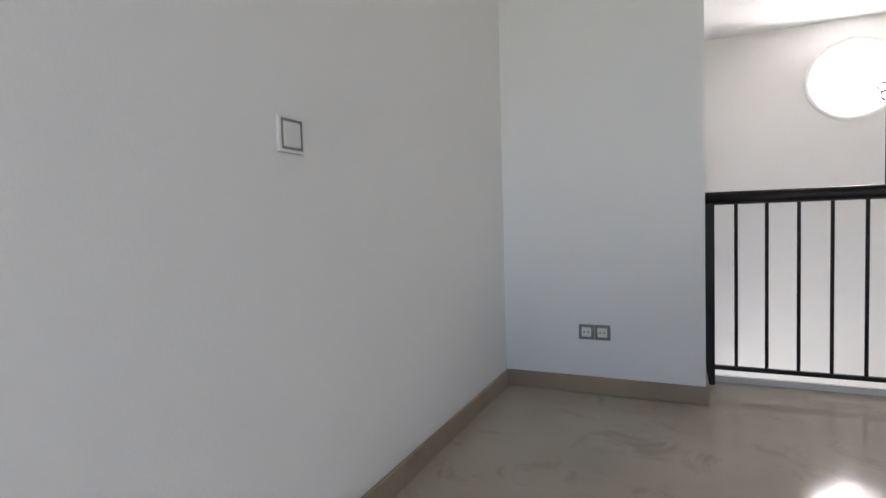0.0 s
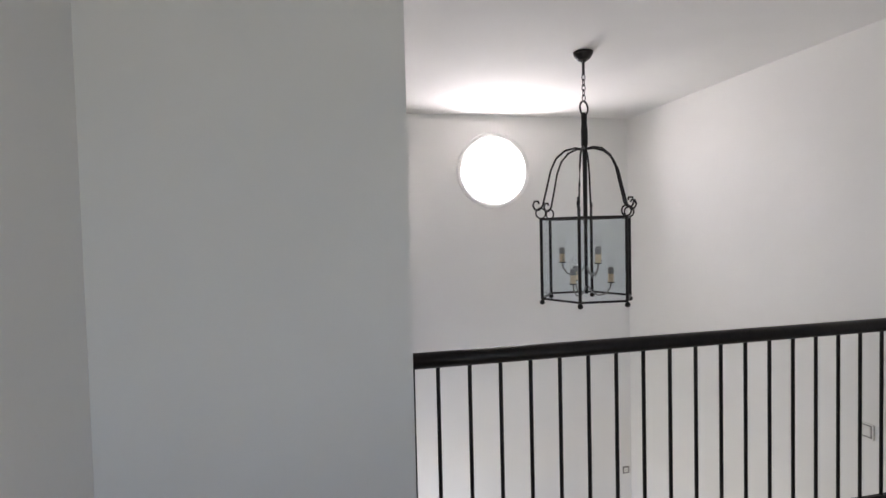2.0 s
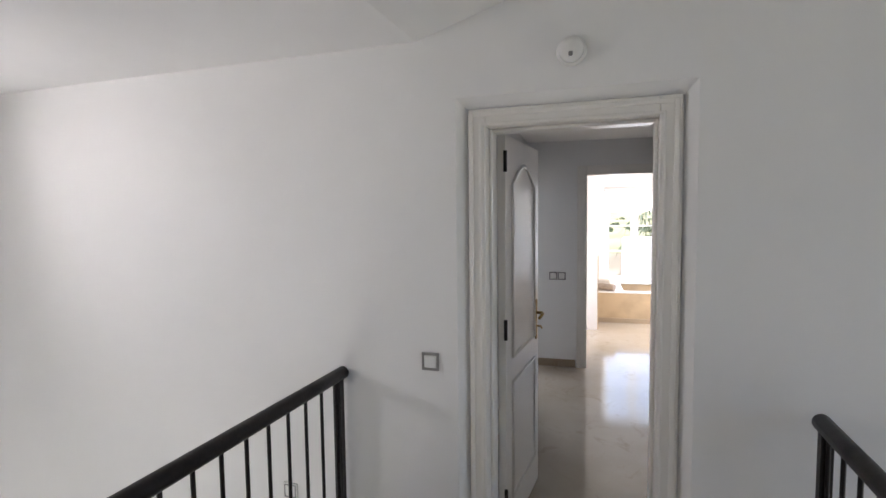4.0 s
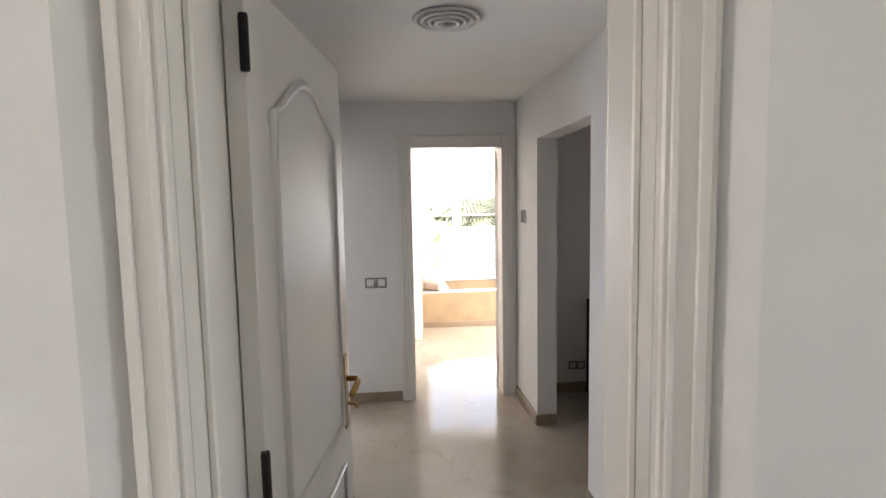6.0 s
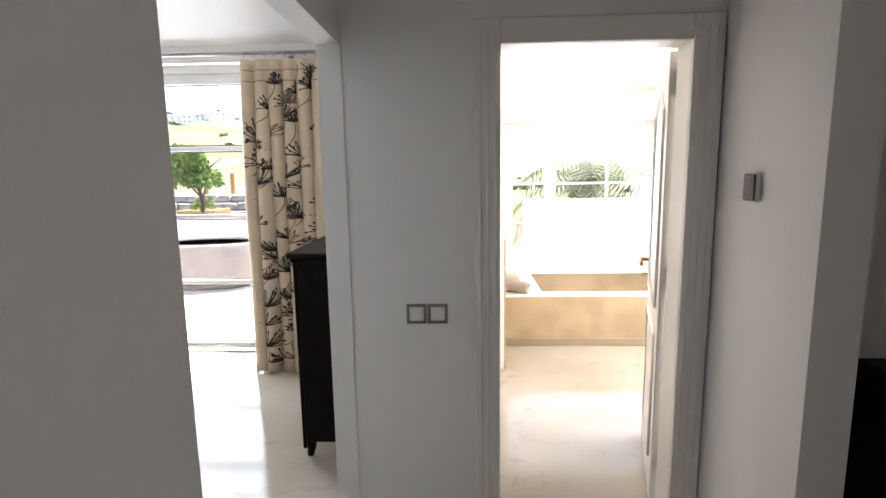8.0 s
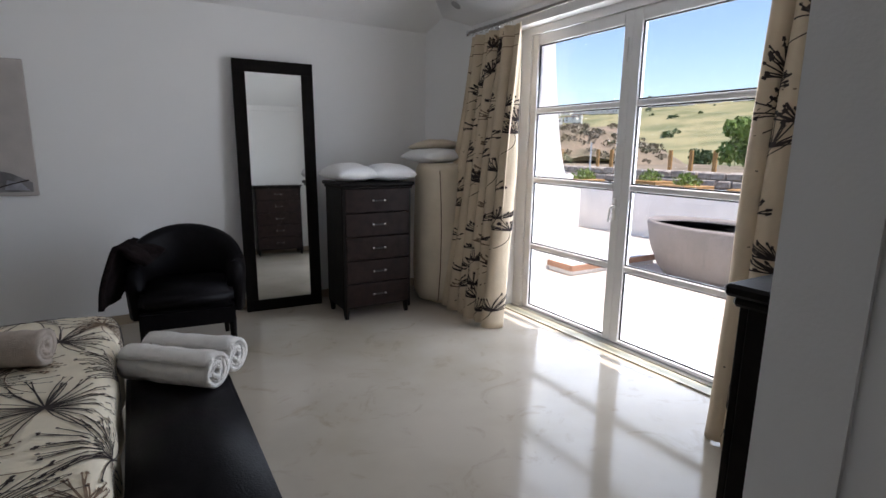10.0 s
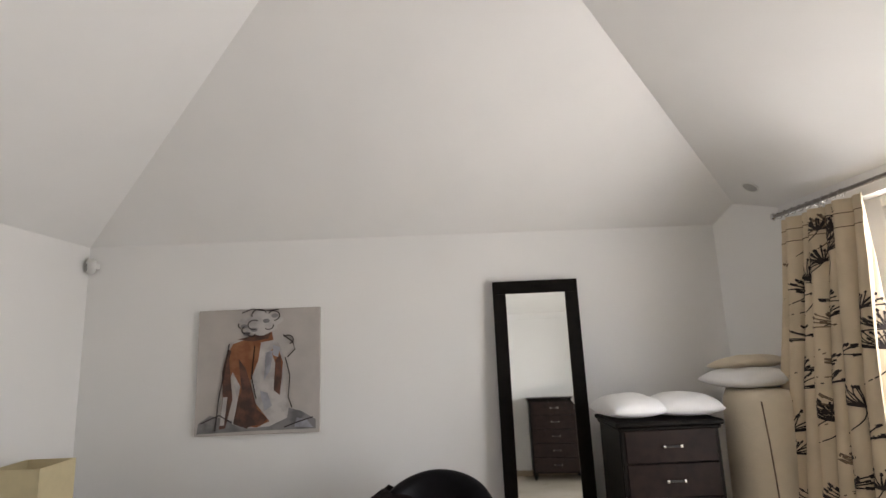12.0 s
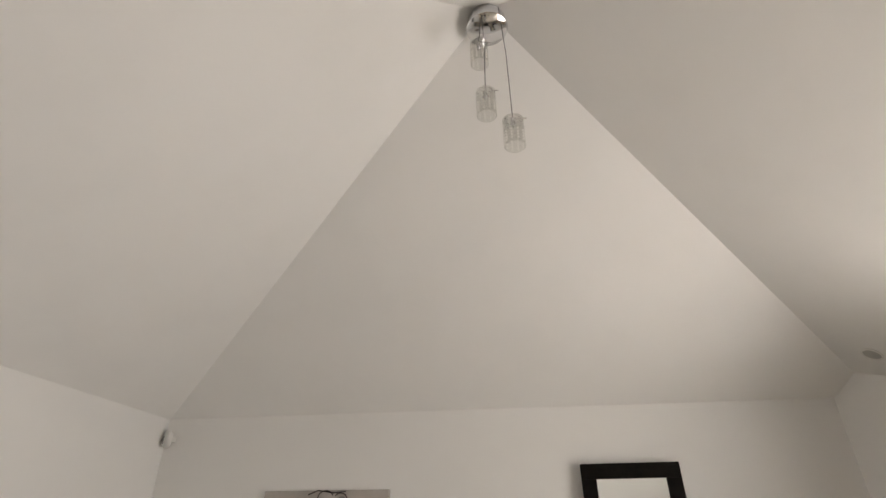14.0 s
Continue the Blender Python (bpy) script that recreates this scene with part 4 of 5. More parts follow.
def chest(name, label, w, d, h, m, group="chests of drawers"):
    """A five-drawer chest, front along -y."""
    c = thing(name, label, "chest of drawers", m, group)
    part("body", boxes((-w / 2, 0.02, 0.09, w / 2, d, h - 0.03), bevel=0.004), DARKWOOD, c)
    part("top", box(-w / 2 - 0.03, -0.025, h - 0.03, w / 2 + 0.03, d + 0.01, h, 0.008), DARKWOOD, c)
    part("cornice", box(-w / 2 - 0.015, -0.010, h - 0.055, w / 2 + 0.015, d + 0.005, h - 0.03, 0.008), DARKWOOD, c)
    for x in (-w / 2 + 0.03, w / 2 - 0.03):
        for y in (0.04, d - 0.03):
            part("leg", tube([(x, y, 0.11), (x, y, 0.05), (x, y - 0.008, 0.0)], 0.032, 8, None, 0.018), DARKWOOD, c)
    for x in (-w / 2 + 0.015, w / 2 - 0.015):
        part("front_stile", box(x - 0.012, 0.0, 0.05, x + 0.012, 0.02, h - 0.055, 0.003), DARKWOOD, c)
    n, z0, z1 = 5, 0.110, h - 0.050
    dz = (z1 - z0) / n
    for k in range(n):
        dr = part("drawer", box(-w / 2 + 0.024, -0.006, z0 + k * dz + 0.004, w / 2 - 0.024, 0.02, z0 + (k + 1) * dz - 0.004, 0.004), DRAWER, c)
        zc = z0 + (k + 0.5) * dz
        part("handle", tube([(-0.055, 0.0, zc), (-0.055, -0.022, zc), (0.055, -0.022, zc), (0.055, 0.0, zc)], 0.006, 8), BLACKPL, dr, "dark bar handle")
        for x in (-0.052, 0.052):
            part("handle_cap", tube([(x - 0.008 if x < 0 else x - 0.008, -0.022, zc), (x + 0.008, -0.022, zc)], 0.0115, 8), CHROME, dr, "chrome cap")
    return c


chest("chest_of_drawers", "dark wooden five-drawer chest with two pillows on top", 0.62, 0.42, 1.165, pose(4.575, 4.625, 0, 0, 0, 0))
chest("chest_of_drawers", "dark wooden five-drawer chest near the hall opening", 0.72, 0.425, 1.148, pose(4.38, 1.265, 0, 0, 0, 180))


def pillow(name, label, L, W, T, m, material=SHEET):
    bm = bmesh.new()
    n = 22
    top, bot = [], []
    for i in range(n + 1):
        rt, rb = [], []
        for j in range(n + 1):
            a, b = 2 * i / n - 1, 2 * j / n - 1
            e = max(0.0, (1 - abs(a) ** 2.4) * (1 - abs(b) ** 2.4)) ** 0.52
            x = a * L / 2 * (1 - 0.07 * b * b)
            y = b * W / 2 * (1 - 0.07 * a * a)
            wr = 0.012 * noise.noise((a * 2.2, b * 2.2, L * 30)) * e
            rt.append(bm.verts.new((x, y, T * 0.62 * e + wr + T * 0.38)))
            rb.append(rt[-1] if e == 0 else bm.verts.new((x, y, T * 0.38 - T * 0.38 * e)))
        top.append(rt)
        bot.append(rb)
    for i in range(n):
        for j in range(n):
            bm.faces.new((top[i][j], top[i + 1][j], top[i + 1][j + 1], top[i][j + 1]))
            q = (bot[i][j], bot[i][j + 1], bot[i + 1][j + 1], bot[i + 1][j])
            bm.faces.new(q)
    return solid(name, bm, material, label, "pillow", m, "", True)


pillow("pillow", "white pillow lying on the dark chest", 0.42, 0.42, 0.15, pose(4.405, 4.84, 1.165, 0, 0, 8))
pillow("pillow", "white pillow lying on the dark chest", 0.46, 0.40, 0.15, pose(4.765, 4.84, 1.165, 0, 0, -6))
mr = thing("rolled_mattress", "tall rolled cream foam mattress standing in the corner", "mattress", pose(5.30, 4.86, 0))
MPROF = [(0.10, 0.0), (0.185, 0.03), (0.225, 0.12), (0.236, 0.35), (0.23, 0.7), (0.224, 1.0), (0.215, 1.25), (0.19, 1.31), (0.0, 1.32)]
part("foam_roll", lathe(MPROF, 40), FOAM, mr, "", True)
for turn, bow in ((-118, 6), (-60, -4)):
    part("seam", tube([((r + 0.001) * math.cos(radians(turn + bow * math.sin(2.4 * z))), (r + 0.001) * math.sin(radians(turn + bow * math.sin(2.4 * z))), z) for r, z in MPROF[1:7]], 0.0045, 6), INK2, mr, "dark stitched seam")
pillow("pillow", "cream pillow on the rolled mattress", 0.55, 0.42, 0.14, pose(5.28, 4.92, 1.315, 0, 0, 10), SHEET)
pillow("pillow", "beige pillow behind the white one", 0.50, 0.34, 0.10, pose(5.36, 5.02, 1.43, -6, 0, 14), FOAM)

# leaning mirror
MT = math.degrees(math.atan2(0.085, 2.15))
lm = thing("standing_mirror", "tall dark framed mirror leaning against the wall", "mirror", pose(3.925, 5.238, 0.0, -MT, 0, -3.2))
part("frame", boxes((-0.332, 0, 0, 0.332, 0.035, 0.10), (-0.332, 0, 2.06, 0.332, 0.035, 2.16), (-0.332, 0, 0.10, -0.232, 0.035, 2.06), (0.232, 0, 0.10, 0.332, 0.035, 2.06), bevel=0.004), DARKWOOD, lm)
part("mirror_glass", box(-0.232, 0.012, 0.10, 0.232, 0.018, 2.06), MIRROR, lm)
part("backing", box(-0.30, 0.036, 0.02, 0.30, 0.040, 2.14), DARKWOOD, lm)

# painting of a seated figure, in plain shapes
pa = thing("canvas_painting", "square canvas with a rust and grey sketched figure", "painting", pose(1.275, RY1, 1.07) @ Matrix.Diagonal((0.95, 1, 0.95, 1)))
part("canvas", box(0, -0.034, 0, 1.0, 0, 1.0, 0.004), CANVAS, pa)


def patch(name, pts, material, lift):
    bm = bmesh.new()
    a = [bm.verts.new((x, -0.034 - lift, z)) for x, z in pts]
    f = bm.faces.new(a)
    r = bmesh.ops.extrude_face_region(bm, geom=[f])
    bmesh.ops.translate(bm, vec=(0, -0.001, 0), verts=[v for v in r["geom"] if isinstance(v, bmesh.types.BMVert)])
    return part(name, bm, material, pa)


RUST = mat("rust_paint", (0.22, 0.075, 0.03), 0.8, 0, 0.3, 9, 0.4, 120, (0.30, 0.13, 0.06), (0.4, 0.6))
UMBER = mat("umber_paint", (0.06, 0.03, 0.022), 0.8, 0, 0.3, 12, 0.4, 120, (0.14, 0.06, 0.04), (0.4, 0.6))
PALEG = mat("pale_grey_paint", (0.50, 0.47, 0.45), 0.8, 0, 0.15, 8, 0.4, 120, (0.34, 0.31, 0.30), (0.4, 0.65))
MIDG = mat("mid_grey_paint", (0.22, 0.21, 0.21), 0.8, 0, 0.2, 10, 0.4, 120)
patch("cloth_shape", [(0.02, 0.02), (0.5, 0.03), (0.97, 0.03), (0.97, 0.10), (0.85, 0.17), (0.74, 0.20), (0.62, 0.12), (0.35, 0.10), (0.12, 0.16), (0.03, 0.10)], MIDG, 0.001)
patch("back_shape", [(0.30, 0.09), (0.33, 0.30), (0.28, 0.50), (0.26, 0.66), (0.30, 0.74), (0.42, 0.76), (0.55, 0.75), (0.66, 0.72), (0.71, 0.60), (0.70, 0.38), (0.76, 0.24), (0.74, 0.12), (0.60, 0.06), (0.42, 0.05)], PALEG, 0.0025)
patch("rust_shape", [(0.29, 0.72), (0.40, 0.755), (0.52, 0.74), (0.50, 0.58), (0.44, 0.42), (0.48, 0.25), (0.60, 0.10), (0.50, 0.055), (0.38, 0.07), (0.33, 0.20), (0.36, 0.38), (0.28, 0.52), (0.25, 0.64)], RUST, 0.004)
patch("shadow_shape", [(0.31, 0.09), (0.35, 0.30), (0.40, 0.40), (0.42, 0.25), (0.50, 0.10), (0.42, 0.05)], UMBER, 0.0055)
patch("arm_shape", [(0.20, 0.05), (0.22, 0.30), (0.21, 0.50), (0.25, 0.68), (0.29, 0.66), (0.28, 0.45), (0.30, 0.28), (0.25, 0.06)], UMBER, 0.007)
patch("forearm_light", [(0.205, 0.08), (0.225, 0.30), (0.26, 0.30), (0.24, 0.08)], PALEG, 0.0085)
patch("side_shape", [(0.60, 0.66), (0.66, 0.68), (0.70, 0.56), (0.69, 0.40), (0.64, 0.34), (0.66, 0.50)], RUST, 0.004)
patch("neck_shape", [(0.48, 0.72), (0.52, 0.84), (0.60, 0.85), (0.62, 0.74)], RUST, 0.0055)
hair = [(0.52 + (0.165 + 0.03 * math.sin(5 * a)) * math.cos(a), 0.885 + (0.09 + 0.018 * math.cos(4 * a)) * math.sin(a)) for a in [2 * math.pi * k / 26 for k in range(26)]]
patch("hair_shape", hair, PALEG, 0.007)
for k, (x, z) in enumerate(((0.40, 0.80), (0.46, 0.83), (0.56, 0.90), (0.63, 0.94), (0.38, 0.86))):
    patch("hair_stroke", [(x + 0.03 * math.cos(a), z + 0.018 * math.sin(a)) for a in [2 * math.pi * j / 9 + k for j in range(9)]], MIDG, 0.009)
COOLG = mat("cool_grey_paint", (0.33, 0.33, 0.36), 0.8, 0, 0.15, 10, 0.4, 120)
patch("nape_shadow", [(0.33, 0.755), (0.42, 0.775), (0.52, 0.80), (0.55, 0.85), (0.60, 0.80), (0.58, 0.755), (0.45, 0.735)], UMBER, 0.0062)
patch("arm_hollow", [(0.64, 0.58), (0.68, 0.62), (0.695, 0.45), (0.68, 0.30), (0.63, 0.34)], UMBER, 0.0062)
patch("spine_shadow", [(0.34, 0.60), (0.40, 0.52), (0.46, 0.34), (0.50, 0.20), (0.58, 0.12), (0.55, 0.08), (0.40, 0.06), (0.34, 0.14), (0.37, 0.36)], UMBER, 0.0058)
patch("shoulder_light", [(0.29, 0.70), (0.33, 0.66), (0.31, 0.52), (0.28, 0.46), (0.265, 0.60)], RUST, 0.0082)
for pts in ([(0.56, 0.64), (0.62, 0.66), (0.60, 0.50), (0.55, 0.42)], [(0.52, 0.34), (0.58, 0.32), (0.62, 0.22), (0.56, 0.18)], [(0.62, 0.70), (0.68, 0.68), (0.66, 0.60), (0.62, 0.62)], [(0.80, 0.05), (0.95, 0.04), (0.90, 0.10), (0.82, 0.12)]):
    patch("grey_stroke", pts, COOLG, 0.0066)
lines = bmesh.new()
for pts in ([(0.70, 0.78), (0.78, 0.72), (0.80, 0.66), (0.74, 0.60)], [(0.72, 0.60), (0.76, 0.45), (0.75, 0.28), (0.78, 0.20)], [(0.26, 0.72), (0.23, 0.52), (0.19, 0.28), (0.17, 0.04)], [(0.47, 0.70), (0.45, 0.45), (0.49, 0.28)], [(0.05, 0.10), (0.20, 0.16), (0.30, 0.10)], [(0.72, 0.05), (0.84, 0.09), (0.95, 0.12)], [(0.36, 0.97), (0.44, 1.0), (0.56, 0.98), (0.66, 0.99)]):
    tube([(x, -0.044, z) for x, z in pts], 0.0045, 5, lines)
for cx, cz, r, a0, a1 in ((0.46, 0.87, 0.05, 1.0, 5.0), (0.50, 0.95, 0.06, 0.3, 3.4), (0.62, 0.94, 0.05, -1.5, 2.6), (0.40, 0.83, 0.04, 2.0, 5.5), (0.44, 0.80, 0.03, 3.0, 6.2), (0.58, 0.86, 0.04, 4.0, 6.6), (0.74, 0.74, 0.045, -1.2, 2.4), (0.36, 0.87, 0.03, 2.6, 4.4)):
    tube([(cx + r * math.cos(a0 + (a1 - a0) * j / 10), -0.044, cz + 0.8 * r * math.sin(a0 + (a1 - a0) * j / 10)) for j in range(11)], 0.004, 5, lines)
part("charcoal_lines", lines, INK, pa)

# armchair with a coat over its arm
ac = thing("tub_armchair", "black leather tub armchair with tapered wooden legs", "armchair", pose(3.10, 4.64, 0, 0, 0, -6) @ Matrix.Diagonal((1.09, 1.05, 1.07, 1)))


def tub_back():
    """A curved back that falls to the arms, thick and rounded."""
    bm = bmesh.new()
    rows, n = [], 36
    for k in range(n + 1):
        a = radians(-28 + 236 * k / n)
        s = max(0.0, math.sin(a))
        top = 0.60 + 0.21 * s ** 0.8
        rx, ry = 0.315, 0.29
        prof = [(-0.045, 0.26), (-0.05, 0.50), (-0.048, top - 0.05), (-0.025, top - 0.008), (0.0, top), (0.025, top - 0.008), (0.045, top - 0.05), (0.045, 0.50), (0.03, 0.26)]
        rows.append([bm.verts.new(((rx + d) * math.cos(a), (ry + d) * math.sin(a) + 0.0, z)) for d, z in prof])
    for q0, q1 in zip(rows, rows[1:]):
        for k in range(len(q0) - 1):
            bm.faces.new((q0[k], q1[k], q1[k + 1], q0[k + 1]))
        bm.faces.new((q0[-1], q1[-1], q1[0], q0[0]))
    bm.faces.new(rows[0])
    bm.faces.new(rows[-1][::-1])
    return bm


part("backrest", tub_back(), LEATHER, ac, "", True)
part("seat_cushion", box(-0.265, -0.30, 0.34, 0.265, 0.24, 0.46, 0.035, seg=3), LEATHER, ac, "", True)
part("seat_frame", box(-0.27, -0.28, 0.22, 0.27, 0.25, 0.34, 0.015, seg=2), LEATHER, ac)
for x, y in ((-0.25, -0.24), (0.25, -0.24), (-0.22, 0.22), (0.22, 0.22)):
    part("leg", tube([(x, y, 0.24), (x * 1.02, y * 1.03, 0.0)], 0.024, 8, None, 0.015), DARKWOOD, ac)


def drape(u, v):
    """A jacket thrown over the arm of the chair."""
    s = (u - 0.5) * 0.46
    t = v * 0.86 - 0.38
    x = -0.33 - 0.10 * max(0, -t * 2.2) * 0.9 + (0.30 * t if t > 0 else 0)
    z = 0.70 - 0.98 * max(0, -t) ** 1.1 - 0.22 * max(0, t)
    f = noise.noise((u * 4, v * 3, 2.0))
    return Vector((x + 0.16 * s + 0.035 * f - 0.04 * math.sin(u * 9) * max(0, -t), s * (1 - 0.25 * v) + 0.02, z + 0.035 * f + 0.03))


jk = solid("jacket", grid(drape, 30, 30, 0.03), CLOTHBLK, "dark knitted jacket thrown over the armchair arm", "jacket", pose(3.10, 4.62, -0.03, 0, 0, -6) @ Matrix.Diagonal((1.08, 1.2, 1.10, 1)), "", True)

# bed
bed = thing("double_bed", "double bed with white sheet and printed cream duvet", "bed", pose(0, 0, 0))
BX0, BX1, BY0, BY1, BZ = 0.46, 2.70, 1.97, 3.70, 0.60
part("base", box(BX0, BY0 + 0.06, 0.08, BX1 - 0.06, BY1 - 0.06, 0.30, 0.01), DARKWOOD, bed)
for x in (BX0 + 0.1, BX1 - 0.16):
    for y in (BY0 + 0.14, BY1 - 0.14):
        part("leg", box(x - 0.03, y - 0.03, 0, x + 0.03, y + 0.03, 0.08), DARKWOOD, bed)
part("mattress", box(BX0, BY0 + 0.03, 0.30, BX1 - 0.03, BY1 - 0.03, 0.545, 0.05, seg=4), SHEET, bed, "", True)
part("headboard", box(BX0 - 0.08, BY0 - 0.02, 0.0, BX0 - 0.01, BY1 + 0.02, 1.05, 0.01), DARKWOOD, bed)


def cover(x0, x1, drop, foot, zt, seed):
    """A cover over the bed: flat on top, rounded over the sides, hanging."""
    yc, hw = (BY0 + BY1) / 2, (BY1 - BY0) / 2 + 0.012
    R = 0.075
    L = 2 * hw + 2 * drop
    FL = (x1 - x0) + foot

    def bend(s, half):
        d = abs(s) - (half - R)
        sg = 1 if s > 0 else -1
        if d <= 0:
            return s, 0.0
        if d < R * math.pi / 2:
            a = d / R
            return sg * (half - R + R * math.sin(a)), -R * (1 - math.cos(a))
        return sg * half, -R - (d - R * math.pi / 2)

    def surf(u, v):
        s = (v - 0.5) * L
        y, dz = bend(s, hw)
        fx = x0 + u * FL
        d = fx - (x1 - R)
        x, ez = fx, 0.0
        if foot and d > 0:
            if d < R * math.pi / 2:
                x, ez = x1 - R + R * math.sin(d / R), -R * (1 - math.cos(d / R))
            else:
                x, ez = x1, -R - (d - R * math.pi / 2)
        puff = 0.012 * noise.noise((fx * 3, s * 3, seed)) + 0.018 * noise.noise((fx * 1.2, s * 1.2, seed + 4))
        z = zt + dz + ez
        if dz < -R or ez < -R:
            y += 0.010 * math.sin(fx * 16 + seed) * (1 if s > 0 else -1) * min(1, -dz * 4)
            x += 0.008 * math.sin(s * 16) * min(1, -ez * 4)
        else:
            z += puff
        return Vector((x, yc + y, max(z, 0.10)))
    return surf, FL, L


s1, f1, l1 = cover(BX0 + 0.02, 1.95, 0.22, 0.0, 0.575, 1)
part("sheet", grid(s1, 30, 60, 0.008), SHEET, bed, "smooth white cotton sheet", True)
s2, f2, l2 = cover(1.80, BX1, 0.34, 0.30, 0.598, 7)
part("duvet", grid(s2, 60, 90, 0.012), DUVET, bed, "cream duvet with dark dandelion print", True)
rng = random.Random(21)
for nm, material, spots in (("dark_print", INK, ((0.20, 0.70, 0.22), (0.36, 0.53, 0.30), (0.58, 0.68, 0.24), (0.60, 0.40, 0.30), (0.30, 0.30, 0.26), (0.12, 0.48, 0.16), (0.12, 0.86, 0.22), (0.45, 0.85, 0.24), (0.80, 0.55, 0.22), (0.78, 0.28, 0.26), (0.52, 0.18, 0.24), (0.80, 0.82, 0.22), (0.16, 0.14, 0.22), (0.66, 0.06, 0.18), (0.68, 0.94, 0.18))),
                            ("brown_print", INK2, ((0.48, 0.58, 0.17), (0.27, 0.84, 0.15), (0.10, 0.62, 0.13), (0.45, 0.30, 0.15), (0.70, 0.76, 0.14), (0.72, 0.16, 0.15)))):
    for side in (1, -1):
        pr = bmesh.new()
        r3 = random.Random(33)
        for u, v, size in spots:
            burst(pr, s2, u, v, f2, l2, size, r3, 46, 0.0024, 0.004 if side > 0 else 0.0155, True, (-0.9, 4.3))
        if side > 0:
            part(nm, pr, material, bed)
        else:
            pr.free()
pillow("bed_pillow", "white pillow at the head of the bed", 0.45, 0.70, 0.16, pose(0.72, 2.42, 0.585, 0, -8, 0))
pillow("bed_pillow", "white pillow at the head of the bed", 0.45, 0.70, 0.16, pose(0.72, 3.25, 0.585, 0, -8, 0))

# bench at the foot of the bed
be = thing("bench", "black leather upholstered bench at the foot of the bed", "bench", pose(3.00, 2.72, 0))
part("seat", box(-0.275, -0.74, 0.36, 0.125, 0.66, 0.45, 0.02, seg=3), LEATHER, be, "", True)
part("frame", box(-0.27, -0.73, 0.26, 0.12, 0.65, 0.36, 0.006), LEATHER, be)
for x in (-0.24, 0.09):
    for y in (-0.70, 0.62):
        part("leg", box(x - 0.025, y - 0.025, 0.0, x + 0.025, y + 0.025, 0.26, 0.003), DARKWOOD, be)
wt = roll_towel("rolled_towel", "large rolled white towel on the black bench", pose(2.905, 2.97, 0.524, 0, 0, -42), 0.42, 0.080, TOWELW, 3.4, "rolled towels")
roll_towel("rolled_towel", "large rolled white towel on the black bench", pose(3.00, 3.10, 0.524, 0, 0, -40), 0.42, 0.080, TOWELW, 3.4, "rolled towels")
for k in range(6):
    part("woven_mark", box(-0.13 - 0.004, -0.03 + 0.012 * k, 0.0740, -0.13 + 0.008 - 0.004 * (k % 2), -0.022 + 0.012 * k, 0.0775), INK2, wt)
# pairs of beige towels on the duvet
roll_towel("rolled_towel", "rolled beige terry towel on the duvet", pose(2.36, 3.07, 0.675, 0, 0, -20), 0.27, 0.070, TOWEL, 2.8, "rolled towels")
roll_towel("rolled_towel", "rolled beige terry towel leaning on another", pose(2.20, 3.02, 0.70, 0, -22, 38), 0.29, 0.064, TOWEL, 2.8, "rolled towels")
roll_towel("rolled_towel", "rolled beige terry towel on the duvet", pose(2.30, 2.52, 0.69, 0, 0, -62), 0.30, 0.076, TOWEL, 2.8, "rolled towels")
roll_towel("rolled_towel", "rolled beige terry towel leaning on another", pose(2.15, 2.50, 0.70, 0, -20, 35), 0.32, 0.072, TOWEL, 2.8, "rolled towels")

# nightstand and lamp
ns = thing("nightstand", "low black wooden nightstand beside the bed", "nightstand", pose(0.64, 4.72, 0))
part("top", box(-0.27, -0.25, 0.345, 0.27, 0.25, 0.38, 0.004), DARKWOOD, ns)
part("body", box(-0.26, -0.24, 0.05, 0.25, 0.24, 0.345, 0.003), DARKWOOD, ns)
part("drawer", box(0.25, -0.22, 0.09, 0.262, 0.22, 0.32, 0.003), DRAWER, ns)
part("plinth", box(-0.24, -0.22, 0.0, 0.23, 0.22, 0.05), DARKWOOD, ns)
tl = thing("table_lamp", "table lamp with black block base and cream square shade", "lamp", pose(0.54, 4.78, 0.38))
part("foot", box(-0.11, -0.07, 0.0, 0.11, 0.07, 0.03, 0.003), DARKWOOD, tl)
part("column", box(-0.045, -0.045, 0.03, 0.045, 0.045, 0.36, 0.003), DARKWOOD, tl)
part("neck", tube([(0, 0, 0.36), (0, 0, 0.46)], 0.008, 8), CHROME, tl)
part("shade", boxes((-0.16, -0.16, 0.40, 0.16, -0.156, 0.66), (-0.16, 0.156, 0.40, 0.16, 0.16, 0.66), (-0.16, -0.156, 0.40, -0.156, 0.156, 0.66), (0.156, -0.156, 0.40, 0.16, 0.156, 0.66)), SHADE, tl)
al = thing("motion_sensor", "small white alarm motion sensor in the ceiling corner", "sensor", pose(RX0 + 0.055, RY1 - 0.055, 2.41, 0, 0, -45))
part("case", box(-0.032, -0.03, -0.06, 0.032, 0.03, 0.06, 0.012, seg=3), PLASTIC, al, "", True)
part("lens", box(-0.018, -0.034, -0.04, 0.018, -0.028, 0.02, 0.003), GREYPL, al)
part("bracket", box(-0.015, 0.03, -0.02, 0.015, 0.06, 0.02), PLASTIC, al)
EN = Vector((0.673, 0, 1)).normalized()
dl = thing("ceiling_speaker", "small round grey grille in the sloping ceiling", "downlight", Matrix.Translation((5.50, 4.92, APEX.z - 0.673 * (5.50 - APEX.x))) @ EN.to_track_quat("Z", "Y").to_matrix().to_4x4())
part("rim", lathe([(0.050, -0.001), (0.062, -0.001), (0.062, -0.006), (0.050, -0.008)], 24, hoop=True), PLASTIC, dl)
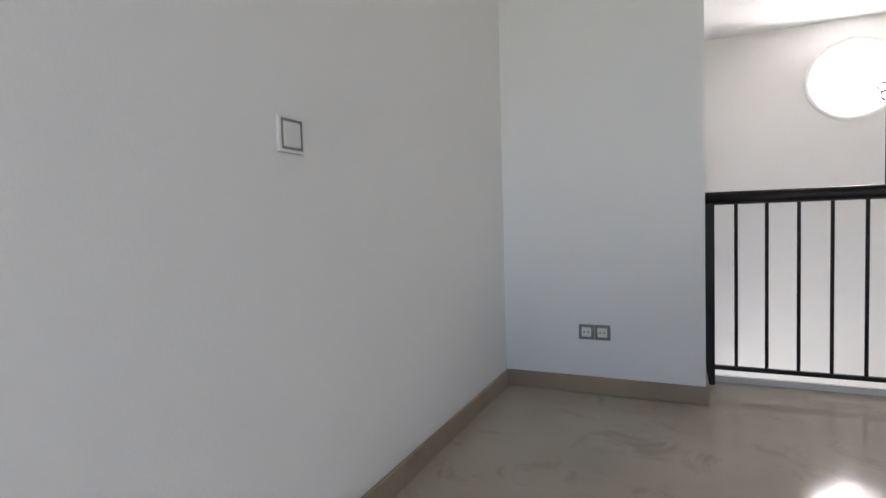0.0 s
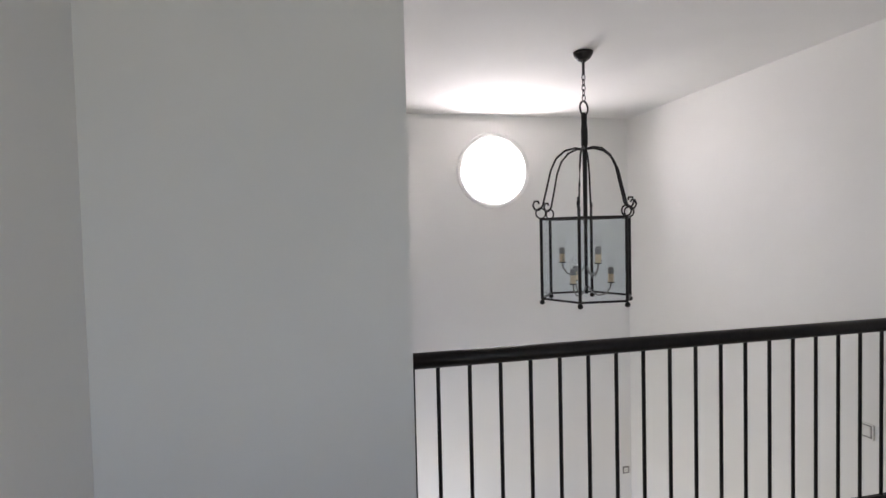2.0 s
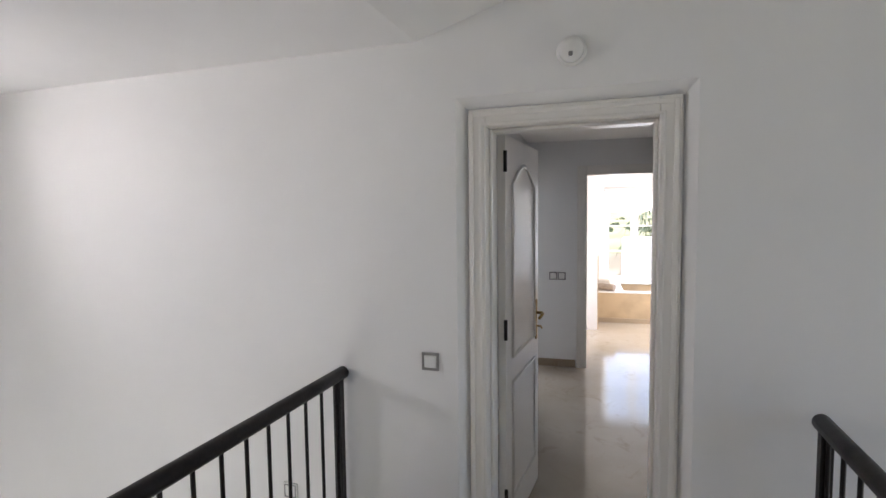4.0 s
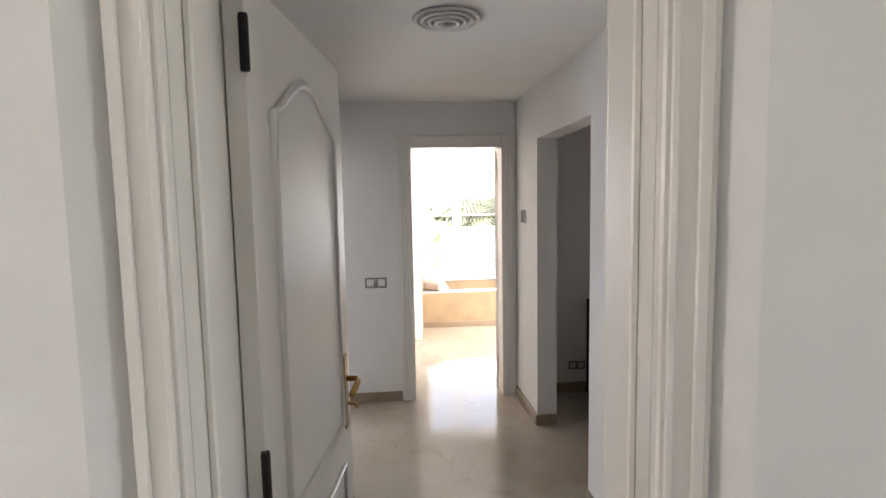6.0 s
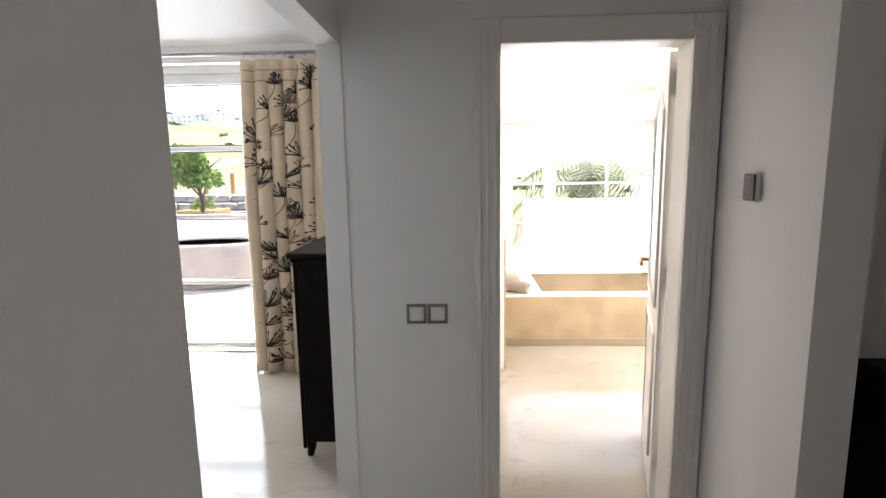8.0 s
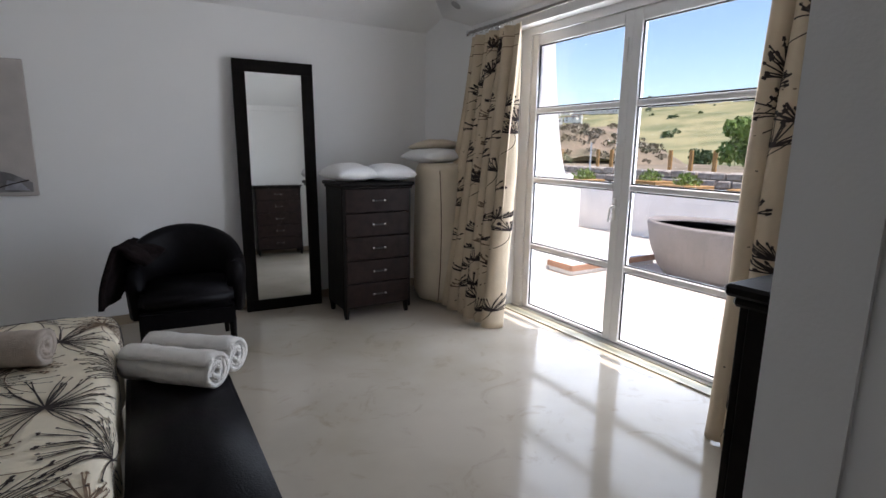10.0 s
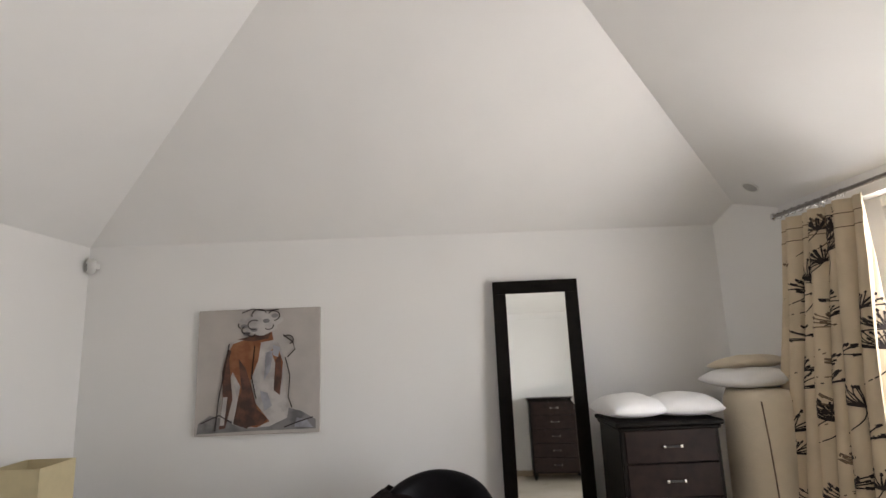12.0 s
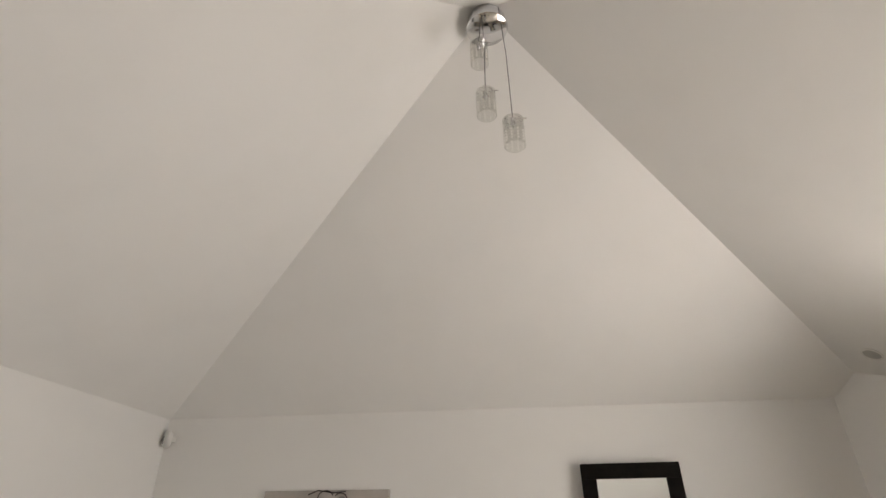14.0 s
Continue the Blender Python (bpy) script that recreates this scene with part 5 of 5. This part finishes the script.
part("grille", lathe([(0.0001, -0.003), (0.050, -0.004), (0.050, -0.001)], 24), mat("pale_grille", (0.45, 0.44, 0.42), 0.6), dl)
skirting("baseboard_bedroom", (RX0, RY1 - 0.014, 0, 5.46, RY1, 0.08), (RX0, 1.0, 0, RX0 + 0.014, RY1 - 0.014, 0.08), (HX + 0.13, RY0, 0, RX1, RY0 + 0.014, 0.08))

# pendant at the apex
pn = thing("pendant_lamp", "chrome ceiling lamp with three hanging glass cylinders", "lamp", pose(APEX.x, APEX.y, 0))
part("ceiling_plate", lathe([(0.0, 4.285), (0.085, 4.285), (0.105, 4.235), (0.115, 4.175), (0.112, 4.170), (0.0, 4.172)], 32), CHROME, pn, "", True)
for x, y, z1 in ((0.083, -0.165, 3.37), (-0.03, -0.12, 3.60), (-0.05, -0.05, 4.02)):
    cb = part("cable", tube([(x * 0.8, y * 0.8, 4.17), (x * 0.9 + 0.006, y, (4.17 + z1) / 2), (x, y, z1)], 0.0022, 6), BLACKPL, pn)
    sh = bmesh.new()
    add(sh, lathe([(0.043, z1 - 0.17), (0.047, z1 - 0.165), (0.047, z1 - 0.02), (0.030, z1 - 0.012), (0.030, z1 - 0.016), (0.043, z1 - 0.024)], 24, (x, y, 0), hoop=True))
    part("glass_shade", sh, SHADEGLASS, cb, "clear glass cylinder with beads", True)
    part("lamp_holder", lathe([(0.0, z1 - 0.055), (0.012, z1 - 0.05), (0.012, z1 - 0.01), (0.004, z1)], 12, (x, y, 0)), CHROME, cb, "", True)
    part("cross_pin", tube([(x - 0.03, y, z1 - 0.012), (x + 0.062, y, z1 - 0.012)], 0.003, 6), CHROME, cb)
    beads = bmesh.new()
    for j in range(4):
        for k in range(10):
            a = 2 * math.pi * k / 10
            add(beads, lathe([(0.0, -0.006), (0.006, 0), (0.0, 0.006)], 6, (x + 0.044 * math.cos(a), y + 0.044 * math.sin(a), z1 - 0.15 + 0.016 * j)))
    part("glass_beads", beads, PLASTIC, cb)

# ---- terrace ----
tfl = tagged(new("terrace_floor", mesh_of("terrace_floor", box(6.02, -1.0, -0.2, 12.0, 9.0, -0.035), TERR)), "pale tiled terrace floor with thin joints", "floor", "", "structure")
tile_me = mesh_of("tile", box(-0.197, -0.197, 0, 0.197, 0.197, 0.008, 0.002), TERR)
for i in range(14):
    for j in range(18):
        t = new("tile", tile_me)
        t.parent, t.location = tfl, (6.23 + 0.4 * i, 0.6 + 0.4 * j, -0.034)


def parapet(name, pts, h, w):
    bm = bmesh.new()
    for (x0, y0), (x1, y1) in zip(pts, pts[1:]):
        d = Vector((x1 - x0, y1 - y0, 0))
        L = d.length
        add(bm, box(-0.05, -w / 2, -0.2, L + 0.05, w / 2, h, 0.03, seg=2), Matrix.Translation((x0, y0, 0)) @ Matrix.Rotation(math.atan2(d.y, d.x), 4, "Z"))
    return setting(name, bm, WHITEWASH, "thick whitewashed terrace parapet wall")


parapet("parapet_front", [(10.6, 8.6), (10.6, 4.75), (10.6, 0.0)], 0.78, 0.22)
parapet("parapet_bath", [(9.4, -0.6), (9.4, -7.0)], 1.10, 0.22)
parapet("parapet_side", [(6.1, 7.4), (7.2, 6.9), (8.6, 7.1), (10.6, 8.6)], 0.98, 0.22)
def sweep_wall():
    """A wall that stands tall at the house and sweeps down in a hollow curve."""
    bm = bmesh.new()
    n = 22
    a, b = [], []
    for y, row in ((5.40, a), (5.62, b)):
        for k in range(n + 1):
            u = 0.0 if k == 0 else (k - 1) / (n - 1)
            x = 6.03 if k == 0 else 7.10 + 0.62 * u
            row.append((bm.verts.new((x, y, -0.1)), bm.verts.new((x, y, 0.97 + 2.4 * (1 - u) ** 3.2))))
    for k in range(n):
        bm.faces.new((a[k][0], a[k + 1][0], a[k + 1][1], a[k][1]))
        bm.faces.new((b[k + 1][0], b[k][0], b[k][1], b[k + 1][1]))
        bm.faces.new((a[k][1], a[k + 1][1], b[k + 1][1], b[k][1]))
    bm.faces.new((a[n][0], b[n][0], b[n][1], a[n][1]))
    bm.faces.new((a[0][0], a[0][1], b[0][1], b[0][0]))
    return bm


setting("parapet_sweep", sweep_wall(), WHITEWASH, "curved whitewashed wall sweeping up to the house")
pl = thing("terrace_step", "low terracotta edged platform on the terrace", "step", pose(8.0, 5.55, -0.03))
part("slab", box(-0.75, -0.55, 0, 0.75, 0.55, 0.12, 0.01), WHITEWASH, pl)
part("edge", boxes((-0.78, -0.58, 0.06, 0.78, -0.55, 0.13), (-0.78, -0.55, 0.06, -0.75, 0.58, 0.13), bevel=0.004), TERRACOTTA, pl, "terracotta edging")
ot = thing("outdoor_tub", "grey oval stone soaking tub on the terrace", "tub", pose(8.6, 4.05, -0.03))
part("shell", lathe([(0.62, 0.0), (0.72, 0.10), (0.84, 0.35), (0.90, 0.62), (0.87, 0.66), (0.82, 0.62), (0.76, 0.35), (0.62, 0.16), (0.0001, 0.13)], 48, (0, 0, 0), 0.62, 1.0), RATTAN, ot, "", True)
part("liner", lathe([(0.805, 0.605), (0.752, 0.345), (0.612, 0.170), (0.0001, 0.140), (0.0001, 0.136), (0.616, 0.164), (0.757, 0.343), (0.812, 0.605)], 48, (0, 0, 0), 0.62, 1.0), TUBLINER, ot, "dark ribbed inside of the tub", True)
me = mesh_of("flute", box(-0.003, -0.012, 0, 0.003, 0.012, 0.24), TUBLINER)
for k in range(64):
    a = 2 * math.pi * k / 64
    f = new("flute", me)
    f.parent = ot
    w = math.hypot(0.62 * math.cos(a), math.sin(a))
    f.matrix_local = Matrix.Translation((0.62 * 0.742 * math.cos(a), 0.742 * math.sin(a), 0.355)) @ Matrix.Rotation(math.atan2(math.sin(a), 0.62 * math.cos(a)), 4, "Z") @ Matrix.Rotation(math.atan2(0.048 * w, 0.24), 4, "Y")

# ---- distance ----
def terrain(u, v):
    """Ground from under the house to the hills; the land falls and rises again."""
    x = -400 + 3400 * u ** 2.0
    y = -1500 + 4500 * v
    d = math.hypot(x, y - 100)
    z = -9.0 + 4 * noise.noise((x * 0.004, y * 0.004, 0)) * min(1, max(0, d - 40) / 100)
    if x > 60:
        r = min(1.0, (x - 60) / 560)
        f = min(1.0, max(0.0, (y / x - 0.02) / 0.28))
        z += (68 * r * r * (3 - 2 * r) + 7 * r * noise.noise((x * 0.003, y * 0.003, 5))) * f * f * (3 - 2 * f)
    return (x, y, z)


def ground_z(x, y):
    u = math.sqrt((x + 400) / 3400)
    return terrain(u, (y + 1500) / 4500)[2]


setting("ground", grid(terrain, 110, 110), GRASS, "dry grassy valley rising to a far hill", "ground")
rng = random.Random(5)


def leafy(bm, c, r, n, size, rng, flat=0.8):
    """Many small leaf clumps round c."""
    for _ in range(n):
        a, b = rng.uniform(0, 2 * math.pi), math.acos(rng.uniform(-0.7, 1))
        q = r * rng.uniform(0.45, 1.0)
        p = Vector((c[0] + q * math.sin(b) * math.cos(a), c[1] + q * math.sin(b) * math.sin(a), c[2] + flat * q * math.cos(b)))
        s = size * rng.uniform(0.6, 1.3)
        e = Euler((rng.uniform(0, 6), rng.uniform(0, 6), rng.uniform(0, 6))).to_matrix()
        v = [bm.verts.new(p + e @ Vector(w) * s) for w in ((-1, -0.5, 0), (1, -0.4, 0.2), (0.9, 0.6, 0), (-0.7, 0.7, -0.2))]
        bm.faces.new(v[:3])
        bm.faces.new((v[0], v[2], v[3]))


def tree(name, label, x, y, h, r, n, size, material=LEAF, z=None):
    z = ground_z(x, y) if z is None else z
    t = thing(name, label, "tree", pose(x, y, z))
    bm = tube([(0, 0, -0.3), (0.05 * h, 0, h * 0.35), (0.02 * h, 0.03 * h, h * 0.7)], h * 0.035, 8, None, h * 0.012)
    for k in range(5):
        a = k * 1.3
        tube([(0.03 * h, 0, h * (0.35 + 0.06 * k)), (0.4 * r * math.cos(a), 0.4 * r * math.sin(a), h * (0.52 + 0.06 * k)), (0.75 * r * math.cos(a), 0.75 * r * math.sin(a), h * (0.62 + 0.06 * k))], h * 0.012, 6, bm, h * 0.004)
    part("trunk", bm, BARK, t)
    cr = bmesh.new()
    rg = random.Random(int(x * 7 + y * 13))
    for k in range(7):
        a = rg.uniform(0, 6.3)
        q = r * rg.uniform(0.2, 0.6)
        leafy(cr, (q * math.cos(a), q * math.sin(a), h * rg.uniform(0.55, 0.9)), r * rg.uniform(0.35, 0.55), n // 7, size, rg)
    part("crown", cr, material, t)
    return t


tree("pine_tree", "bright green pine tree beyond the terrace", 25.0, 12.6, 4.2, 1.5, 3000, 0.09, LEAFB, -1.25)
for gx, gy, gh in ((62, 58, 7), (70, 74, 9), (66, 67, 6), (80, 92, 9), (95, 84, 8), (110, 70, 8), (90, 58, 6), (120, 96, 9)):
    tree("garden_tree", "dark green tree in the valley below", gx, gy, gh, gh * 0.45, 700, 0.34)


def palm(x, y, z, h, L, label):
    t = thing("palm_tree", label, "palm", pose(x, y, z))
    part("trunk", tube([(0, 0, 0), (0.03, 0, h * 0.5), (0, 0.02, h)], 0.16, 10, None, 0.11), BARK, t)
    rg = random.Random(int(x * 3))
    for k in range(26):
        a, el = rg.uniform(0, 6.3), rg.uniform(-0.3, 1.2)
        bm = bmesh.new()
        for j in range(16):
            f, g = j / 16, (j + 1) / 16
            def at(q):
                return Vector((math.cos(a) * L * q * math.cos(el * (1 - q)), math.sin(a) * L * q * math.cos(el * (1 - q)), h + L * (math.sin(el) * q - 0.75 * q * q)))
            p, q2 = at(f), at(g)
            sd = Vector((-math.sin(a), math.cos(a), 0))
            for s in (-1, 1):
                tip = p + sd * s * 0.38 * L * math.sin(math.pi * (0.12 + 0.8 * f)) * 0.7 + (q2 - p) * 2.2 - Vector((0, 0, 0.12 * L))
                bm.faces.new([bm.verts.new(w) for w in (p, p + (q2 - p) * 0.5, tip)])
        part("frond", bm, LEAF, t)
    return t


palm(20.0, 20.0, -1.2, 2.3, 1.35, "small palm tree standing below the terrace")
palm(13.5, -2.6, -3.0, 4.3, 1.9, "palm tree outside the bathroom window")

# terraced garden below: stone wall, timber posts, beds
gw = thing("garden_wall", "low dry stone retaining wall in the garden", "wall")
stone_me = []
for k in range(6):
    b = box(-0.5, -0.25, -0.24, 0.5, 0.25, 0.24, 0.10, seg=1)
    for v in b.verts:
        v.co += Vector((rng.uniform(-0.06, 0.06), rng.uniform(-0.05, 0.05), rng.uniform(-0.05, 0.05)))
    stone_me.append(mesh_of("stone", b, STONE))
for i in range(36):
    for j in range(3):
        s = new("stone", stone_me[(i * 5 + j * 3) % 6])
        s.parent = gw
        s.matrix_local = Matrix.Translation((34.0 + 0.2 * j, 6.0 + i * 0.98 + 0.5 * (j % 2), -1.0 + 0.50 * j)) @ Matrix.Rotation(radians(90), 4, "Z")
setting("garden_terrace", boxes((34.6, 0, -10, 60, 60, 0.1), (15, -6, -10, 34.0, 50, -1.2)), EARTH, "dry earth garden terraces", "ground")
for k in range(14):
    solid("timber_post", tube([(0, 0, -0.2), (0, 0, 1.5)], 0.16, 8), TIMBER, "weathered timber post in the garden", "post", pose(36.0 + (k % 3), 14 + k * 2.4, 0.1), "garden posts")
for k, (x, y) in enumerate(((30, 15), (30, 19), (32, 23), (29, 26))):
    bx = thing("planter_box", "raised orange timber planter with green shrubs", "planter", pose(x, y, -1.2), "planters")
    part("box", box(-0.9, -1.1, 0, 0.9, 1.1, 0.8, 0.02), TIMBER, bx)
    sb = bmesh.new()
    leafy(sb, (0, 0, 0.9), 0.8, 260, 0.09, random.Random(k))
    part("shrub", sb, LEAFB, bx)

# a rough bank with dry brush behind the garden
def bank(u, v):
    a, q = radians(33 + 24 * u), 62 + 34 * v
    h = 5.2 * math.sin(math.pi * min(1, 0.08 + v * 0.9)) * min(1, u * 3.2) * min(1, (1 - u) * 6)
    return Vector((q * math.cos(a), q * math.sin(a), -0.6 + h + 0.8 * noise.noise((u * 9, v * 5, 3.0))))


setting("earth_bank", grid(bank, 40, 16), EARTH, "rough brown earth bank behind the garden", "ground")
brush = bmesh.new()
for _ in range(260):
    p = bank(rng.uniform(0.1, 0.95), rng.uniform(0.0, 0.7))
    leafy(brush, p + Vector((0, 0, 0.2)), rng.uniform(0.4, 1.0), 30, 0.14, rng, 0.5)
solid("dry_brush", brush, mat("dry_brush_leaves", (0.21, 0.175, 0.12), 0.9, 0, 0.3, 0.5, 0.1, 10, (0.12, 0.12, 0.065)), "grey brown dry brush over the earth bank", "bushes", kind="stuff")
rack = thing("garden_rack", "white slatted wooden rack among the garden posts", "rack", pose(33.2, 29.5, 0.1, 0, 0, -45))
for y in (-0.65, 0.65):
    part("post", box(-0.05, y - 0.05, 0, 0.05, y + 0.05, 2.0), PVC, rack)
for k in range(6):
    part("slat", box(-0.03, -0.6, 0.3 + 0.3 * k, 0.03, 0.6, 0.4 + 0.3 * k), PVC, rack)

# scrub on the hill, past counting
scrub = bmesh.new()
for _ in range(900):
    x = 70 + 560 * rng.random() ** 0.8
    y = -250 + 1100 * rng.random()
    if noise.noise((x * 0.012, y * 0.012, 9)) < 0.03:
        continue
    s = rng.uniform(1.4, 4.6)
    leafy(scrub, (x, y, ground_z(x, y) + s * 0.3), s, 34, s * 0.28, rng, 0.6)
solid("scrub", scrub, LEAF, "dark green bushes scattered over the hillside", "bushes", kind="stuff")


# white town on the ridge
def house(x, y, w, d, h, storeys, label):
    z = ground_z(x, y)
    t = thing("house", label, "house", pose(x, y, z - 0.5, 0, 0, 38 + rng.uniform(-12, 12)), "hillside houses")
    part("wall", box(-d / 2, -w / 2, 0, d / 2, w / 2, h), WHITEWASH, t)
    part("roof", box(-d / 2 - 0.3, -w / 2 - 0.3, h, d / 2 + 0.3, w / 2 + 0.3, h + 0.5), TERRACOTTA if rng.random() < 0.35 else WHITEWASH, t)
    n = max(2, int(w / 4.5))
    for s in range(storeys):
        for k in range(n):
            yy = -w / 2 + (k + 0.5) * w / n
            zz = 0.5 + (s + 0.3) * (h - 0.5) / storeys
            part("window", box(-d / 2 - 0.06, yy - 0.7, zz, -d / 2 - 0.01, yy + 0.7, zz + 1.5), GREYPL, t)


for row, hx in enumerate((310, 365, 420, 475, 530, 575)):
    for k in range(34):
        ratio = 0.48 + 0.026 * k + rng.uniform(-0.008, 0.008)
        if row < 2 and ratio < 0.98 or row == 2 and ratio < 0.86 or noise.noise((row * 3.1, k * 0.6, 4)) > 0.22:
            continue
        x = hx + rng.uniform(-14, 14)
        house(x, x * ratio, rng.uniform(0.018, 0.034) * x, rng.uniform(9, 13), rng.choice((5, 7, 9)), 2, "white hillside house on the ridge")
for k in range(16):
    hy = 90 + 42 * k
    tree("ridge_tree", "dark tree among the ridge houses", rng.uniform(520, 580), hy, rng.uniform(8, 13), 5, 220, 1.1)
